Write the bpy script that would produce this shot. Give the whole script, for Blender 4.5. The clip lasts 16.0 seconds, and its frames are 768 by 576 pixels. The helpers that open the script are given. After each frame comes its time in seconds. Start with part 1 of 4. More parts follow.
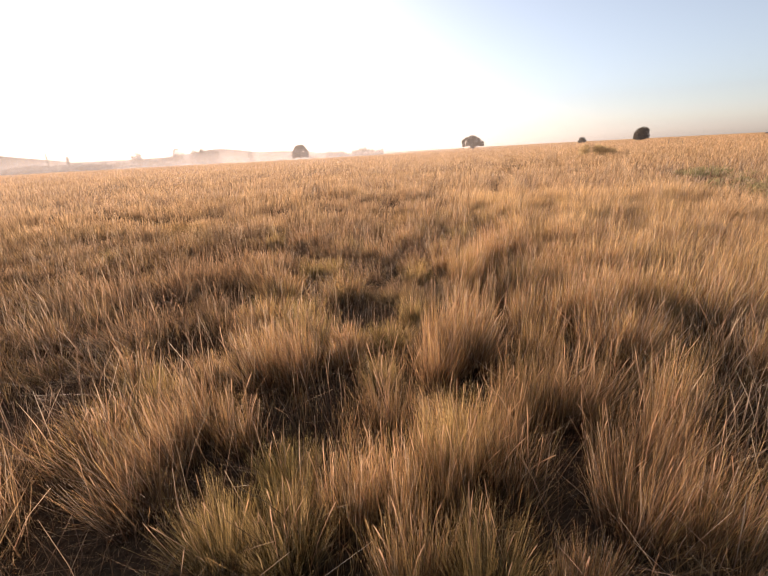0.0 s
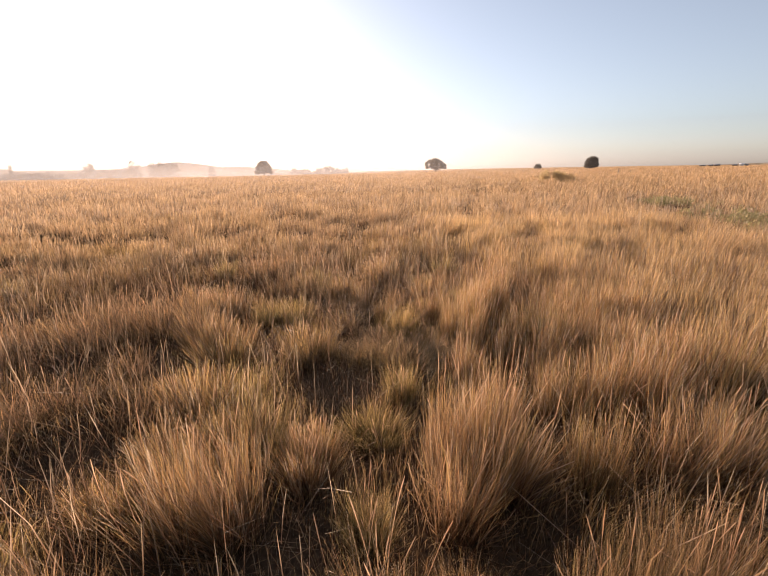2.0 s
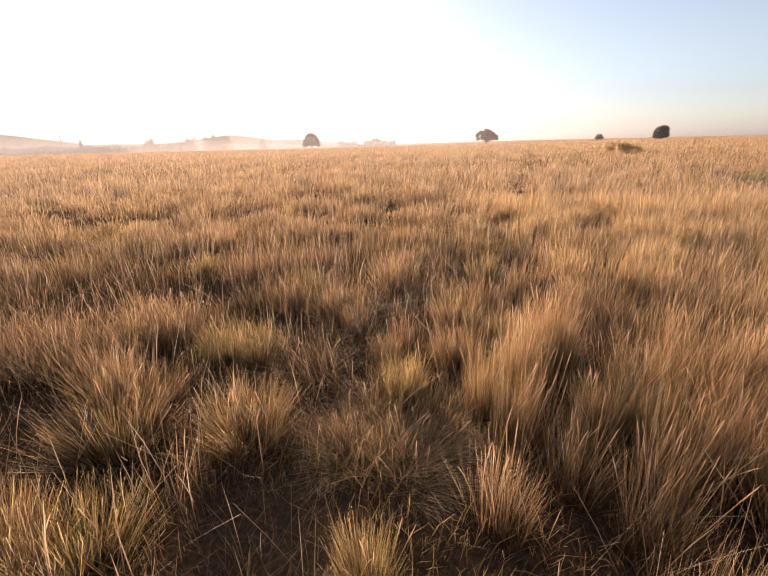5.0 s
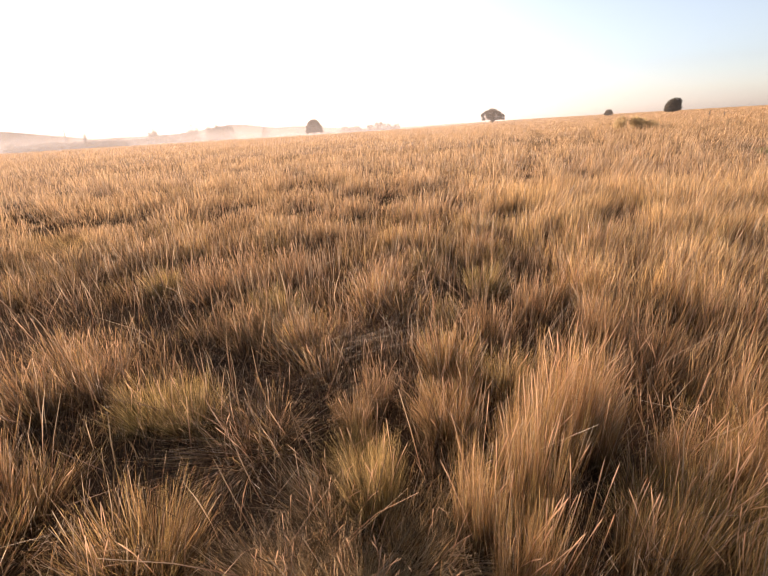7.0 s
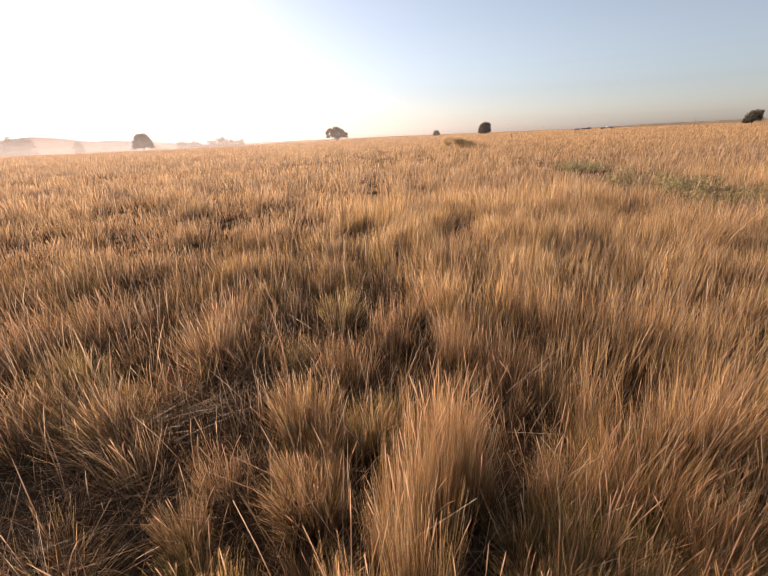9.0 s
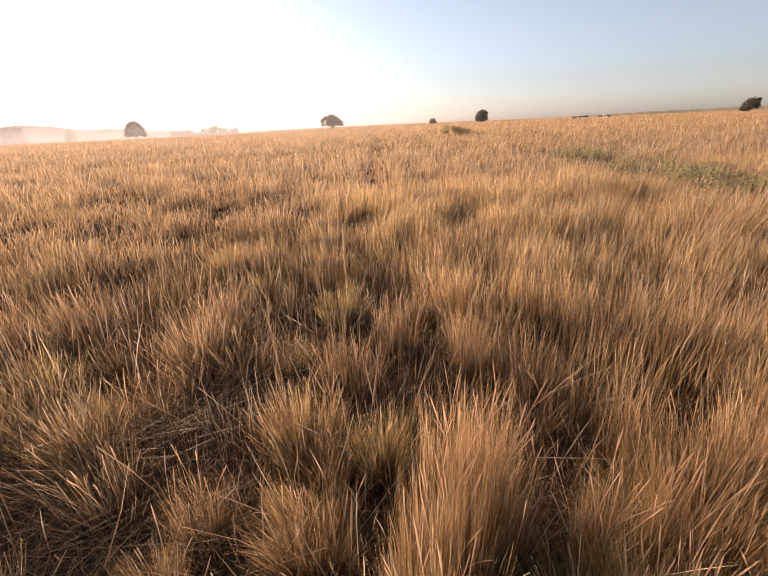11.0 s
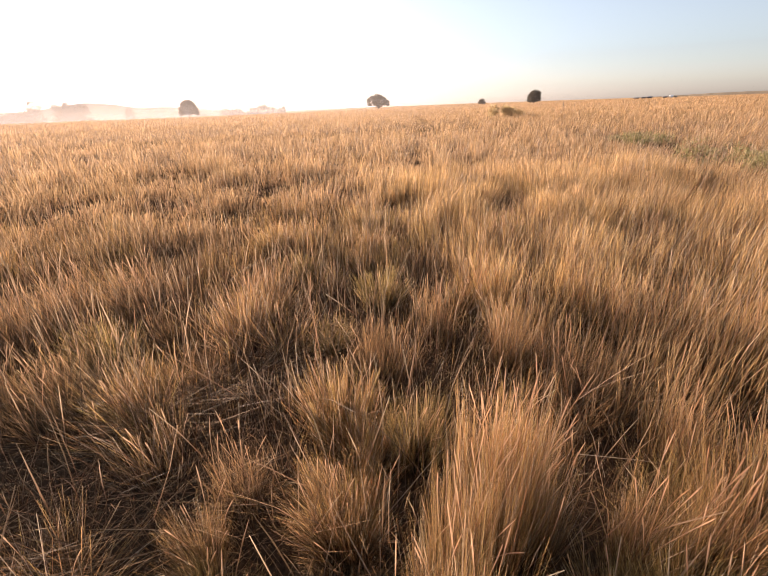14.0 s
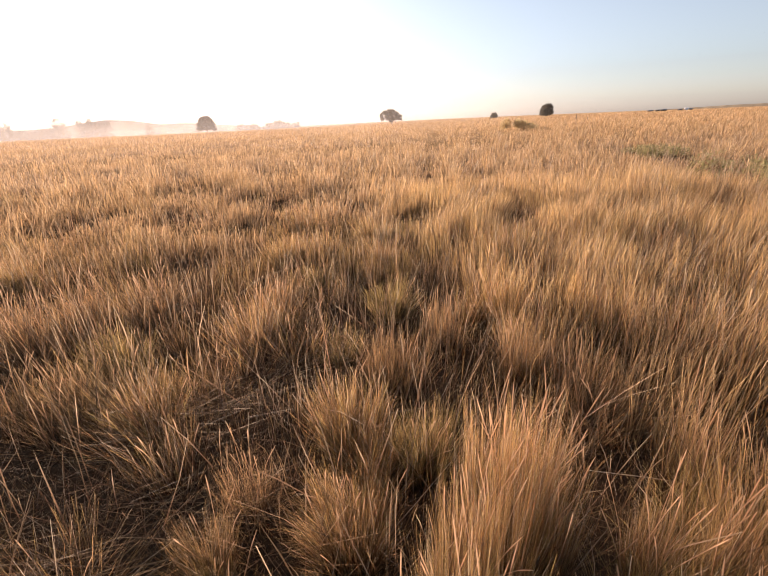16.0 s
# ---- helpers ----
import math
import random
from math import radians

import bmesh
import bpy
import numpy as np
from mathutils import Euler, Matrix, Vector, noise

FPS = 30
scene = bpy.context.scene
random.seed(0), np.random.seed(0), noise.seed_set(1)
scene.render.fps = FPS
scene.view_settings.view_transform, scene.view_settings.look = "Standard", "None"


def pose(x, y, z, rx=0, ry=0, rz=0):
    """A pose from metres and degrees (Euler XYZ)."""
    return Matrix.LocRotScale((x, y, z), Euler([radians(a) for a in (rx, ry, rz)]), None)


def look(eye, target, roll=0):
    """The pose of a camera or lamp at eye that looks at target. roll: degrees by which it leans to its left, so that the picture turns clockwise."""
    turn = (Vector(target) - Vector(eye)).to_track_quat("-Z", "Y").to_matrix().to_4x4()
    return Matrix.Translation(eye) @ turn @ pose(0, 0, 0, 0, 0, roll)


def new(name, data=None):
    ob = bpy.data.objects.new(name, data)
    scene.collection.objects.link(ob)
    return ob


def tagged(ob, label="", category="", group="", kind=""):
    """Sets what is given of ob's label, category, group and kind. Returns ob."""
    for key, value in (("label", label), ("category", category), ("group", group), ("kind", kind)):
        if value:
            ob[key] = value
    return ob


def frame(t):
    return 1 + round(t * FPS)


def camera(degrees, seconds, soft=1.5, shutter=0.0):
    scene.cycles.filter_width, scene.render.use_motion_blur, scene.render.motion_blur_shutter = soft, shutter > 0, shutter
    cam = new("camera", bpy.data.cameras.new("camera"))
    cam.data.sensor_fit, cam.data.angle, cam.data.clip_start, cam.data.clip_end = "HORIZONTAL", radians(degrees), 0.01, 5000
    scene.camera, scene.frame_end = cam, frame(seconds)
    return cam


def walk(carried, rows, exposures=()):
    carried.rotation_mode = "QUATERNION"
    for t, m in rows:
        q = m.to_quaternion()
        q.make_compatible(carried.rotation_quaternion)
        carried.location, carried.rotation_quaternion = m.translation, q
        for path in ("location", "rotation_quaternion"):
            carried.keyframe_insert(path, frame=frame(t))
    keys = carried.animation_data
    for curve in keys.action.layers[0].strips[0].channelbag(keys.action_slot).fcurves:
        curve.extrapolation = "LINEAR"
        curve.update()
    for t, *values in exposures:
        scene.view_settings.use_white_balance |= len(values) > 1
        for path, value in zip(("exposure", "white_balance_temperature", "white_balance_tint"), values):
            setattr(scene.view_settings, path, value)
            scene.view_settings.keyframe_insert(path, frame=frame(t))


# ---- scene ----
cam = camera(86.7, 16.0, 1.3)
METRES, EYE, TILT, LEAN, TURN = 4.7, 1.65, 0.8, 0.0, 0.0
ROWS = [
    (0.0, 0.0, 0.0, 0.0, -0.97, -19.37, 2.75),
    (0.5, 0.0234, 0.0652, 0.0047, -0.13, -19.45, 2.47),
    (1.0, 0.012, 0.1216, -0.0063, 0.43, -19.22, 2.41),
    (1.5, -0.0258, 0.2002, -0.0065, -0.12, -18.19, 1.67),
    (2.0, -0.0225, 0.234, -0.0042, -5.72, -16.98, 0.79),
    (2.5, 0.0147, 0.2947, -0.0135, -11.24, -16.22, -0.14),
    (3.0, 0.0422, 0.3445, -0.0071, -12.4, -16.2, -0.19),
    (3.5, 0.0459, 0.4004, -0.018, -7.98, -17.33, 0.15),
    (4.0, 0.0498, 0.4748, -0.0183, -4.15, -18.78, -0.41),
    (6.5, 0.1222, 0.6847, -0.025, 4.03, -21.6, 4.59),
    (7.0, 0.1283, 0.7454, -0.0193, 1.21, -22.41, 3.09),
    (7.5, 0.1382, 0.7513, -0.0127, -5.32, -22.8, 1.6),
    (8.0, 0.1477, 0.7643, -0.0123, -14.11, -21.7, -0.04),
    (10.5, 0.1691, 0.8974, -0.0292, -20.14, -21.1, 2.46),
    (11.0, 0.1694, 0.8939, -0.0319, -19.38, -22.67, 1.92),
    (11.5, 0.1721, 0.8947, -0.0332, -18.59, -23.75, 1.79),
    (12.0, 0.1743, 0.894, -0.0335, -18.6, -24.7, 2.04),
    (12.5, 0.1756, 0.8949, -0.0338, -19.21, -25.31, 1.93),
    (13.0, 0.1759, 0.8963, -0.0345, -19.23, -25.73, 1.88),
    (13.5, 0.1728, 0.8978, -0.0338, -17.18, -25.51, 1.05),
    (14.0, 0.1672, 0.8975, -0.0332, -13.37, -24.86, 1.61),
    (14.5, 0.1646, 0.8948, -0.0322, -9.78, -23.97, 2.19),
    (15.0, 0.1665, 0.8927, -0.0315, -8.62, -23.58, 2.23),
    (15.5, 0.171, 0.8933, -0.0323, -10.03, -23.26, 2.19),
    (16.0, 0.1692, 0.8937, -0.0315, -11.72, -23.09, 2.01),
]
EXPOSURES = [(t, stops, 6600, 22) for t, stops in ((0.0, 1.13), (1.5, 1.15), (3.0, 0.92), (4.2, 1.06), (6.5, 1.28), (7.5, 1.26), (8.2, 1.05), (10.5, 1.13), (11.5, 1.2), (13.5, 1.33), (15.0, 1.28), (16.0, 1.23))]
walk(cam, [(t, pose(0, 0, EYE, TILT, LEAN, TURN) @ pose(METRES * x, METRES * y, METRES * z, 90 + pitch, roll, yaw)) for t, x, y, z, yaw, pitch, roll in ROWS], EXPOSURES)

# ---- light: low hazy sun ahead on the left ----
SUN_AZ, SUN_EL = radians(-20), radians(11.5)
sun_way = Vector((math.sin(SUN_AZ) * math.cos(SUN_EL), math.cos(SUN_AZ) * math.cos(SUN_EL), math.sin(SUN_EL)))
world = bpy.data.worlds.new("morning_sky")
scene.world = world
world.use_nodes = True
wt = world.node_tree
sky = wt.nodes.new("ShaderNodeTexSky")
sky.sky_type = "NISHITA"
sky.sun_disc = False
sky.sun_elevation, sky.sun_rotation = SUN_EL, SUN_AZ
sky.air_density, sky.dust_density, sky.ozone_density = 1.0, 0.7, 3.0
paler = wt.nodes.new("ShaderNodeHueSaturation")
paler.inputs["Hue"].default_value = 0.485
paler.inputs["Saturation"].default_value = 0.56
wt.links.new(sky.outputs[0], paler.inputs["Color"])
wt.links.new(paler.outputs[0], wt.nodes["Background"].inputs[0])
wt.nodes["Background"].inputs[1].default_value = 0.085
sun = new("sun", bpy.data.lights.new("sun", "SUN"))
sun.data.energy, sun.data.angle, sun.data.color = 5.0, radians(1.0), (1.0, 0.795, 0.585)
sun.matrix_world = look(sun_way * 100, (0, 0, 0))

# ---- materials ----
def material(name):
    m = bpy.data.materials.new(name)
    m.use_nodes = True
    m.node_tree.nodes.clear()
    return m, m.node_tree.nodes, m.node_tree.links


def ramp(nodes, stops):
    r = nodes.new("ShaderNodeValToRGB")
    el = r.color_ramp.elements
    while len(el) < len(stops):
        el.new(0.5)
    for e, (at, c) in zip(el, stops):
        e.position, e.color = at, (*c, 1)
    return r


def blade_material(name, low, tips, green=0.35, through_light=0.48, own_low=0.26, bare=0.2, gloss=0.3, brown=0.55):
    """Dry grass: a lower colour, darkened for the shade among the bases, that goes over into one of several tip
    colours, blade by blade, and lets light through.
    """
    m, n, l = material(name)
    out = n.new("ShaderNodeOutputMaterial")
    geo = n.new("ShaderNodeNewGeometry")
    info = n.new("ShaderNodeObjectInfo")
    along = n.new("ShaderNodeAttribute")
    along.attribute_name = "along"
    tip = ramp(n, [(k / max(1, len(tips) - 1), c) for k, c in enumerate(tips)])
    l.new(geo.outputs["Random Per Island"], tip.inputs[0])
    # patches a metre or so wide, greener or redder
    pos = n.new("ShaderNodeNewGeometry")
    patch = n.new("ShaderNodeTexNoise")
    patch.inputs["Scale"].default_value, patch.inputs["Detail"].default_value = 1.5, 3
    l.new(pos.outputs["Position"], patch.inputs["Vector"])
    greens = ramp(n, [(0.47, (0, 0, 0)), (0.66, (green, green, green))])
    l.new(patch.outputs["Fac"], greens.inputs[0])
    tint = n.new("ShaderNodeMix")
    tint.data_type = "RGBA"
    tint.inputs["B"].default_value = (0.44, 0.33, 0.10, 1)
    l.new(greens.outputs[0], tint.inputs["Factor"])
    l.new(tip.outputs[0], tint.inputs["A"])
    swathe = n.new("ShaderNodeTexNoise")
    swathe.inputs["Scale"].default_value, swathe.inputs["Detail"].default_value = 0.55, 4
    l.new(pos.outputs["Position"], swathe.inputs["Vector"])
    browns = ramp(n, [(0.5, (0, 0, 0)), (0.68, (brown, brown, brown))])
    l.new(swathe.outputs["Fac"], browns.inputs[0])
    duller = n.new("ShaderNodeMix")
    duller.data_type = "RGBA"
    duller.inputs["B"].default_value = (0.40, 0.245, 0.12, 1)
    l.new(browns.outputs[0], duller.inputs["Factor"])
    l.new(tint.outputs["Result"], duller.inputs["A"])
    # blade bases keep the dark lower colour, which also paints in their shade
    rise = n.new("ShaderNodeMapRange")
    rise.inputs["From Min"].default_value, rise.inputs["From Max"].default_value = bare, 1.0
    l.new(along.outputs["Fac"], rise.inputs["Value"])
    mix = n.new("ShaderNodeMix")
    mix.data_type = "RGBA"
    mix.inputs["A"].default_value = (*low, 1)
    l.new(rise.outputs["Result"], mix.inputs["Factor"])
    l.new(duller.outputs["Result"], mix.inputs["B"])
    # whole tussocks differ a little
    hsv = n.new("ShaderNodeHueSaturation")
    val = n.new("ShaderNodeMapRange")
    val.inputs["To Min"].default_value, val.inputs["To Max"].default_value = 0.87, 1.2
    l.new(info.outputs["Random"], val.inputs["Value"])
    # and so does each blade: bleached, fresh or weathered
    spin = n.new("ShaderNodeMath")
    spin.operation = "MULTIPLY"
    spin.inputs[1].default_value = 13.7
    l.new(geo.outputs["Random Per Island"], spin.inputs[0])
    part_of = n.new("ShaderNodeMath")
    part_of.operation = "FRACT"
    l.new(spin.outputs[0], part_of.inputs[0])
    own = n.new("ShaderNodeMapRange")
    own.inputs["To Min"].default_value, own.inputs["To Max"].default_value = own_low, 1.8 - own_low
    l.new(part_of.outputs[0], own.inputs["Value"])
    both_values = n.new("ShaderNodeMath")
    both_values.operation = "MULTIPLY"
    l.new(val.outputs["Result"], both_values.inputs[0])
    l.new(own.outputs["Result"], both_values.inputs[1])
    l.new(both_values.outputs[0], hsv.inputs["Value"])
    l.new(mix.outputs["Result"], hsv.inputs["Color"])
    bsdf = n.new("ShaderNodeBsdfPrincipled")
    bsdf.inputs["Roughness"].default_value = 0.55
    bsdf.inputs["Specular IOR Level"].default_value = gloss
    thin = n.new("ShaderNodeBsdfTranslucent")
    l.new(hsv.outputs[0], bsdf.inputs["Base Color"])
    l.new(hsv.outputs[0], thin.inputs["Color"])
    both = n.new("ShaderNodeMixShader")
    both.inputs[0].default_value = through_light
    l.new(bsdf.outputs[0], both.inputs[1])
    l.new(thin.outputs[0], both.inputs[2])
    l.new(both.outputs[0], out.inputs[0])
    return m


GOLDEN, RUSTY, STRAW, GREYED = (0.63, 0.40, 0.165), (0.55, 0.30, 0.135), (0.78, 0.59, 0.36), (0.43, 0.30, 0.185)
OLIVES, REDDISH, BLEACHED = (0.47, 0.355, 0.13), (0.45, 0.23, 0.125), (0.80, 0.66, 0.50)
# first colour of each: the base tone, mostly darkened to add shade low down
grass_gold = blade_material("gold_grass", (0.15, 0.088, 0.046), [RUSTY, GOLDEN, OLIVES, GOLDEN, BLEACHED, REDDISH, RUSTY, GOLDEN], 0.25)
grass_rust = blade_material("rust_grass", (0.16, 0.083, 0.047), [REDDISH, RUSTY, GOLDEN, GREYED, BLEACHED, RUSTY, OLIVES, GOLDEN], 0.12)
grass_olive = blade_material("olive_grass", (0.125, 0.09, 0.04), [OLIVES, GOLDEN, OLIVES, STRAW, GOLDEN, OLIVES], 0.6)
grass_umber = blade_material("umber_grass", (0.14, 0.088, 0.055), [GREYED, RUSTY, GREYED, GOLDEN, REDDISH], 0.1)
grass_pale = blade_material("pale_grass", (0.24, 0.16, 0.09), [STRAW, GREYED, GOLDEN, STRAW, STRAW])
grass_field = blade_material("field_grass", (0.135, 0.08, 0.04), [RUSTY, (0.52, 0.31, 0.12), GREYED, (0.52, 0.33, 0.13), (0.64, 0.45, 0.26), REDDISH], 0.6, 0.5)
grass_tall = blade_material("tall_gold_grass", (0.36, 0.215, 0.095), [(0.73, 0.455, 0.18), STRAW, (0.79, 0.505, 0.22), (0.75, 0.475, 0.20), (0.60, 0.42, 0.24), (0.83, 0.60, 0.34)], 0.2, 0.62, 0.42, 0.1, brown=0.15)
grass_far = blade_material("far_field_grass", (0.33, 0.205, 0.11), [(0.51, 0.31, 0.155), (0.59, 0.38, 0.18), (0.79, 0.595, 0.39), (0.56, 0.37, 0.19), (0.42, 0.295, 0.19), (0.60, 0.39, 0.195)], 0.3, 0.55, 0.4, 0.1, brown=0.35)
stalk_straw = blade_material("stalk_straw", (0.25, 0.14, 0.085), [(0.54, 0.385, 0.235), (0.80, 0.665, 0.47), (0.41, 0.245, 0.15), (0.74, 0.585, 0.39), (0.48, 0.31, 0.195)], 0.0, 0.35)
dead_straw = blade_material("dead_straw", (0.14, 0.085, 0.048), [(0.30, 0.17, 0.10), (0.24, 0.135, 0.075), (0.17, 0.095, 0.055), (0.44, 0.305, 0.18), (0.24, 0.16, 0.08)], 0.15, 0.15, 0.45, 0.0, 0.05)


def ground_material():
    m, n, l = material("straw_littered_soil")
    out = n.new("ShaderNodeOutputMaterial")
    bsdf = n.new("ShaderNodeBsdfPrincipled")
    bsdf.inputs["Roughness"].default_value = 0.95
    bsdf.inputs["Specular IOR Level"].default_value = 0.0
    pos = n.new("ShaderNodeNewGeometry")
    big, small = n.new("ShaderNodeTexNoise"), n.new("ShaderNodeTexNoise")
    big.inputs["Scale"].default_value, small.inputs["Scale"].default_value = 0.4, 35
    small.inputs["Detail"].default_value = 8
    for t in (big, small):
        l.new(pos.outputs["Position"], t.inputs["Vector"])
    a = ramp(n, [(0.35, (0.055, 0.034, 0.022)), (0.65, (0.11, 0.068, 0.042))])
    b = ramp(n, [(0.3, (0.03, 0.02, 0.013)), (0.7, (0.15, 0.10, 0.057))])
    l.new(big.outputs["Fac"], a.inputs[0])
    l.new(small.outputs["Fac"], b.inputs[0])
    mix = n.new("ShaderNodeMix")
    mix.data_type = "RGBA"
    mix.inputs["Factor"].default_value = 0.5
    l.new(a.outputs[0], mix.inputs["A"])
    l.new(b.outputs[0], mix.inputs["B"])
    bump = n.new("ShaderNodeBump")
    bump.inputs["Strength"].default_value, bump.inputs["Distance"].default_value = 0.8, 0.02
    l.new(small.outputs["Fac"], bump.inputs["Height"])
    l.new(bump.outputs[0], bsdf.inputs["Normal"])
    # farther off the sheet is closed grass cover instead of bare litter
    length = n.new("ShaderNodeVectorMath")
    length.operation = "LENGTH"
    l.new(pos.outputs["Position"], length.inputs[0])
    cover = n.new("ShaderNodeMapRange")
    cover.inputs["From Min"].default_value, cover.inputs["From Max"].default_value = 14, 70
    l.new(length.outputs["Value"], cover.inputs["Value"])
    streak = n.new("ShaderNodeTexNoise")
    streak.inputs["Scale"].default_value, streak.inputs["Detail"].default_value = 0.05, 6
    l.new(pos.outputs["Position"], streak.inputs["Vector"])
    grassy = ramp(n, [(0.3, (0.42, 0.26, 0.12)), (0.7, (0.58, 0.38, 0.19))])
    l.new(streak.outputs["Fac"], grassy.inputs[0])
    land = n.new("ShaderNodeMix")
    land.data_type = "RGBA"
    l.new(cover.outputs["Result"], land.inputs["Factor"])
    l.new(mix.outputs["Result"], land.inputs["A"])
    l.new(grassy.outputs[0], land.inputs["B"])
    l.new(land.outputs["Result"], bsdf.inputs["Base Color"])
    l.new(bsdf.outputs[0], out.inputs[0])
    return m


def leaf_material(name, dark, light, through_light=0.3):
    m, n, l = material(name)
    out = n.new("ShaderNodeOutputMaterial")
    geo = n.new("ShaderNodeNewGeometry")
    tone = ramp(n, [(0.0, dark), (1.0, light)])
    l.new(geo.outputs["Random Per Island"], tone.inputs[0])
    bsdf = n.new("ShaderNodeBsdfPrincipled")
    bsdf.inputs["Roughness"].default_value = 0.6
    thin = n.new("ShaderNodeBsdfTranslucent")
    both = n.new("ShaderNodeMixShader")
    both.inputs[0].default_value = through_light
    l.new(tone.outputs[0], bsdf.inputs["Base Color"])
    l.new(tone.outputs[0], thin.inputs["Color"])
    l.new(bsdf.outputs[0], both.inputs[1])
    l.new(thin.outputs[0], both.inputs[2])
    l.new(both.outputs[0], out.inputs[0])
    return m


def plain_material(name, a, b, scale, rough=0.85):
    m, n, l = material(name)
    out = n.new("ShaderNodeOutputMaterial")
    bsdf = n.new("ShaderNodeBsdfPrincipled")
    bsdf.inputs["Roughness"].default_value = rough
    pos = n.new("ShaderNodeTexCoord")
    t = n.new("ShaderNodeTexNoise")
    t.inputs["Scale"].default_value, t.inputs["Detail"].default_value = scale, 6
    c = ramp(n, [(0.35, a), (0.65, b)])
    l.new(pos.outputs["Object"], t.inputs["Vector"])
    l.new(t.outputs["Fac"], c.inputs[0])
    l.new(c.outputs[0], bsdf.inputs["Base Color"])
    l.new(bsdf.outputs[0], out.inputs[0])
    return m


def mist_material():
    """Thin ground mist: almost clear, scatters the low sun towards the eye, thins out upwards and in wisps."""
    m, n, l = material("morning_mist")
    out = n.new("ShaderNodeOutputMaterial")
    clear = n.new("ShaderNodeBsdfTransparent")
    scatter = n.new("ShaderNodeBsdfTranslucent")
    scatter.inputs["Color"].default_value = (0.315, 0.305, 0.31, 1)
    thick = n.new("ShaderNodeAttribute")
    thick.attribute_name = "along"
    pos = n.new("ShaderNodeNewGeometry")
    stretch = n.new("ShaderNodeMapping")
    stretch.inputs["Scale"].default_value = (0.012, 0.012, 0.05)
    l.new(pos.outputs["Position"], stretch.inputs["Vector"])
    wisps = n.new("ShaderNodeTexNoise")
    wisps.inputs["Scale"].default_value, wisps.inputs["Detail"].default_value = 1.0, 3
    l.new(stretch.outputs["Vector"], wisps.inputs["Vector"])
    part_of = n.new("ShaderNodeMapRange")
    part_of.inputs["From Min"].default_value, part_of.inputs["From Max"].default_value = 0.25, 0.75
    part_of.inputs["To Min"].default_value, part_of.inputs["To Max"].default_value = 0.75, 1.25
    l.new(wisps.outputs["Fac"], part_of.inputs["Value"])
    much = n.new("ShaderNodeMath")
    much.operation = "MULTIPLY"
    l.new(thick.outputs["Fac"], much.inputs[0])
    l.new(part_of.outputs["Result"], much.inputs[1])
    both = n.new("ShaderNodeMixShader")
    l.new(much.outputs[0], both.inputs[0])
    l.new(clear.outputs[0], both.inputs[1])
    l.new(scatter.outputs[0], both.inputs[2])
    l.new(both.outputs[0], out.inputs[0])
    return m


soil = ground_material()
mist = mist_material()
oak_leaf = leaf_material("dry_oak_leaf", (0.09, 0.075, 0.05), (0.17, 0.14, 0.10), 0.5)
dense_leaf = leaf_material("dense_dark_leaf", (0.08, 0.07, 0.05), (0.14, 0.12, 0.09), 0.5)
weed_leaf = leaf_material("green_weed_leaf", (0.23, 0.205, 0.085), (0.38, 0.325, 0.16), 0.55)
sage_leaf = leaf_material("grey_green_shrub_leaf", (0.41, 0.305, 0.155), (0.57, 0.435, 0.24), 0.72)
far_leaf = leaf_material("far_leaf", (0.06, 0.055, 0.035), (0.10, 0.09, 0.06), 0.3)
conifer_leaf = leaf_material("dark_far_needles", (0.05, 0.05, 0.035), (0.09, 0.08, 0.06), 0.2)
brown_hill = plain_material("brown_far_hill", (0.16, 0.12, 0.08), (0.22, 0.16, 0.10), 0.01, 0.95)
bark = plain_material("grey_bark", (0.07, 0.055, 0.04), (0.14, 0.115, 0.09), 3.0)
weathered_wood = plain_material("weathered_post_wood", (0.12, 0.10, 0.08), (0.22, 0.19, 0.15), 8.0)
shed_dark = plain_material("dark_shed_wall", (0.09, 0.07, 0.055), (0.15, 0.12, 0.10), 0.6)
tan_ridge = plain_material("far_tan_ridge", (0.34, 0.24, 0.14), (0.44, 0.32, 0.19), 0.01, 0.95)
white_roof = plain_material("white_painted_roof", (0.72, 0.70, 0.68), (0.82, 0.80, 0.78), 0.4, 0.5)
grey_roof = plain_material("grey_iron_roof", (0.16, 0.15, 0.14), (0.24, 0.22, 0.21), 0.4, 0.5)

# ---- mesh helpers ----
rng = np.random.default_rng(7)


def mesh_of(name, verts, loops, starts, mat, along=None):
    me = bpy.data.meshes.new(name)
    me.vertices.add(len(verts))
    me.vertices.foreach_set("co", np.ascontiguousarray(verts, np.float32).ravel())
    me.loops.add(len(loops))
    me.loops.foreach_set("vertex_index", np.ascontiguousarray(loops, np.int32))
    me.polygons.add(len(starts))
    me.polygons.foreach_set("loop_start", np.ascontiguousarray(starts, np.int32))
    me.update(calc_edges=True)
    if along is not None:
        at = me.attributes.new("along", "FLOAT", "POINT")
        at.data.foreach_set("value", np.ascontiguousarray(along, np.float32))
    me.materials.append(mat)
    return me


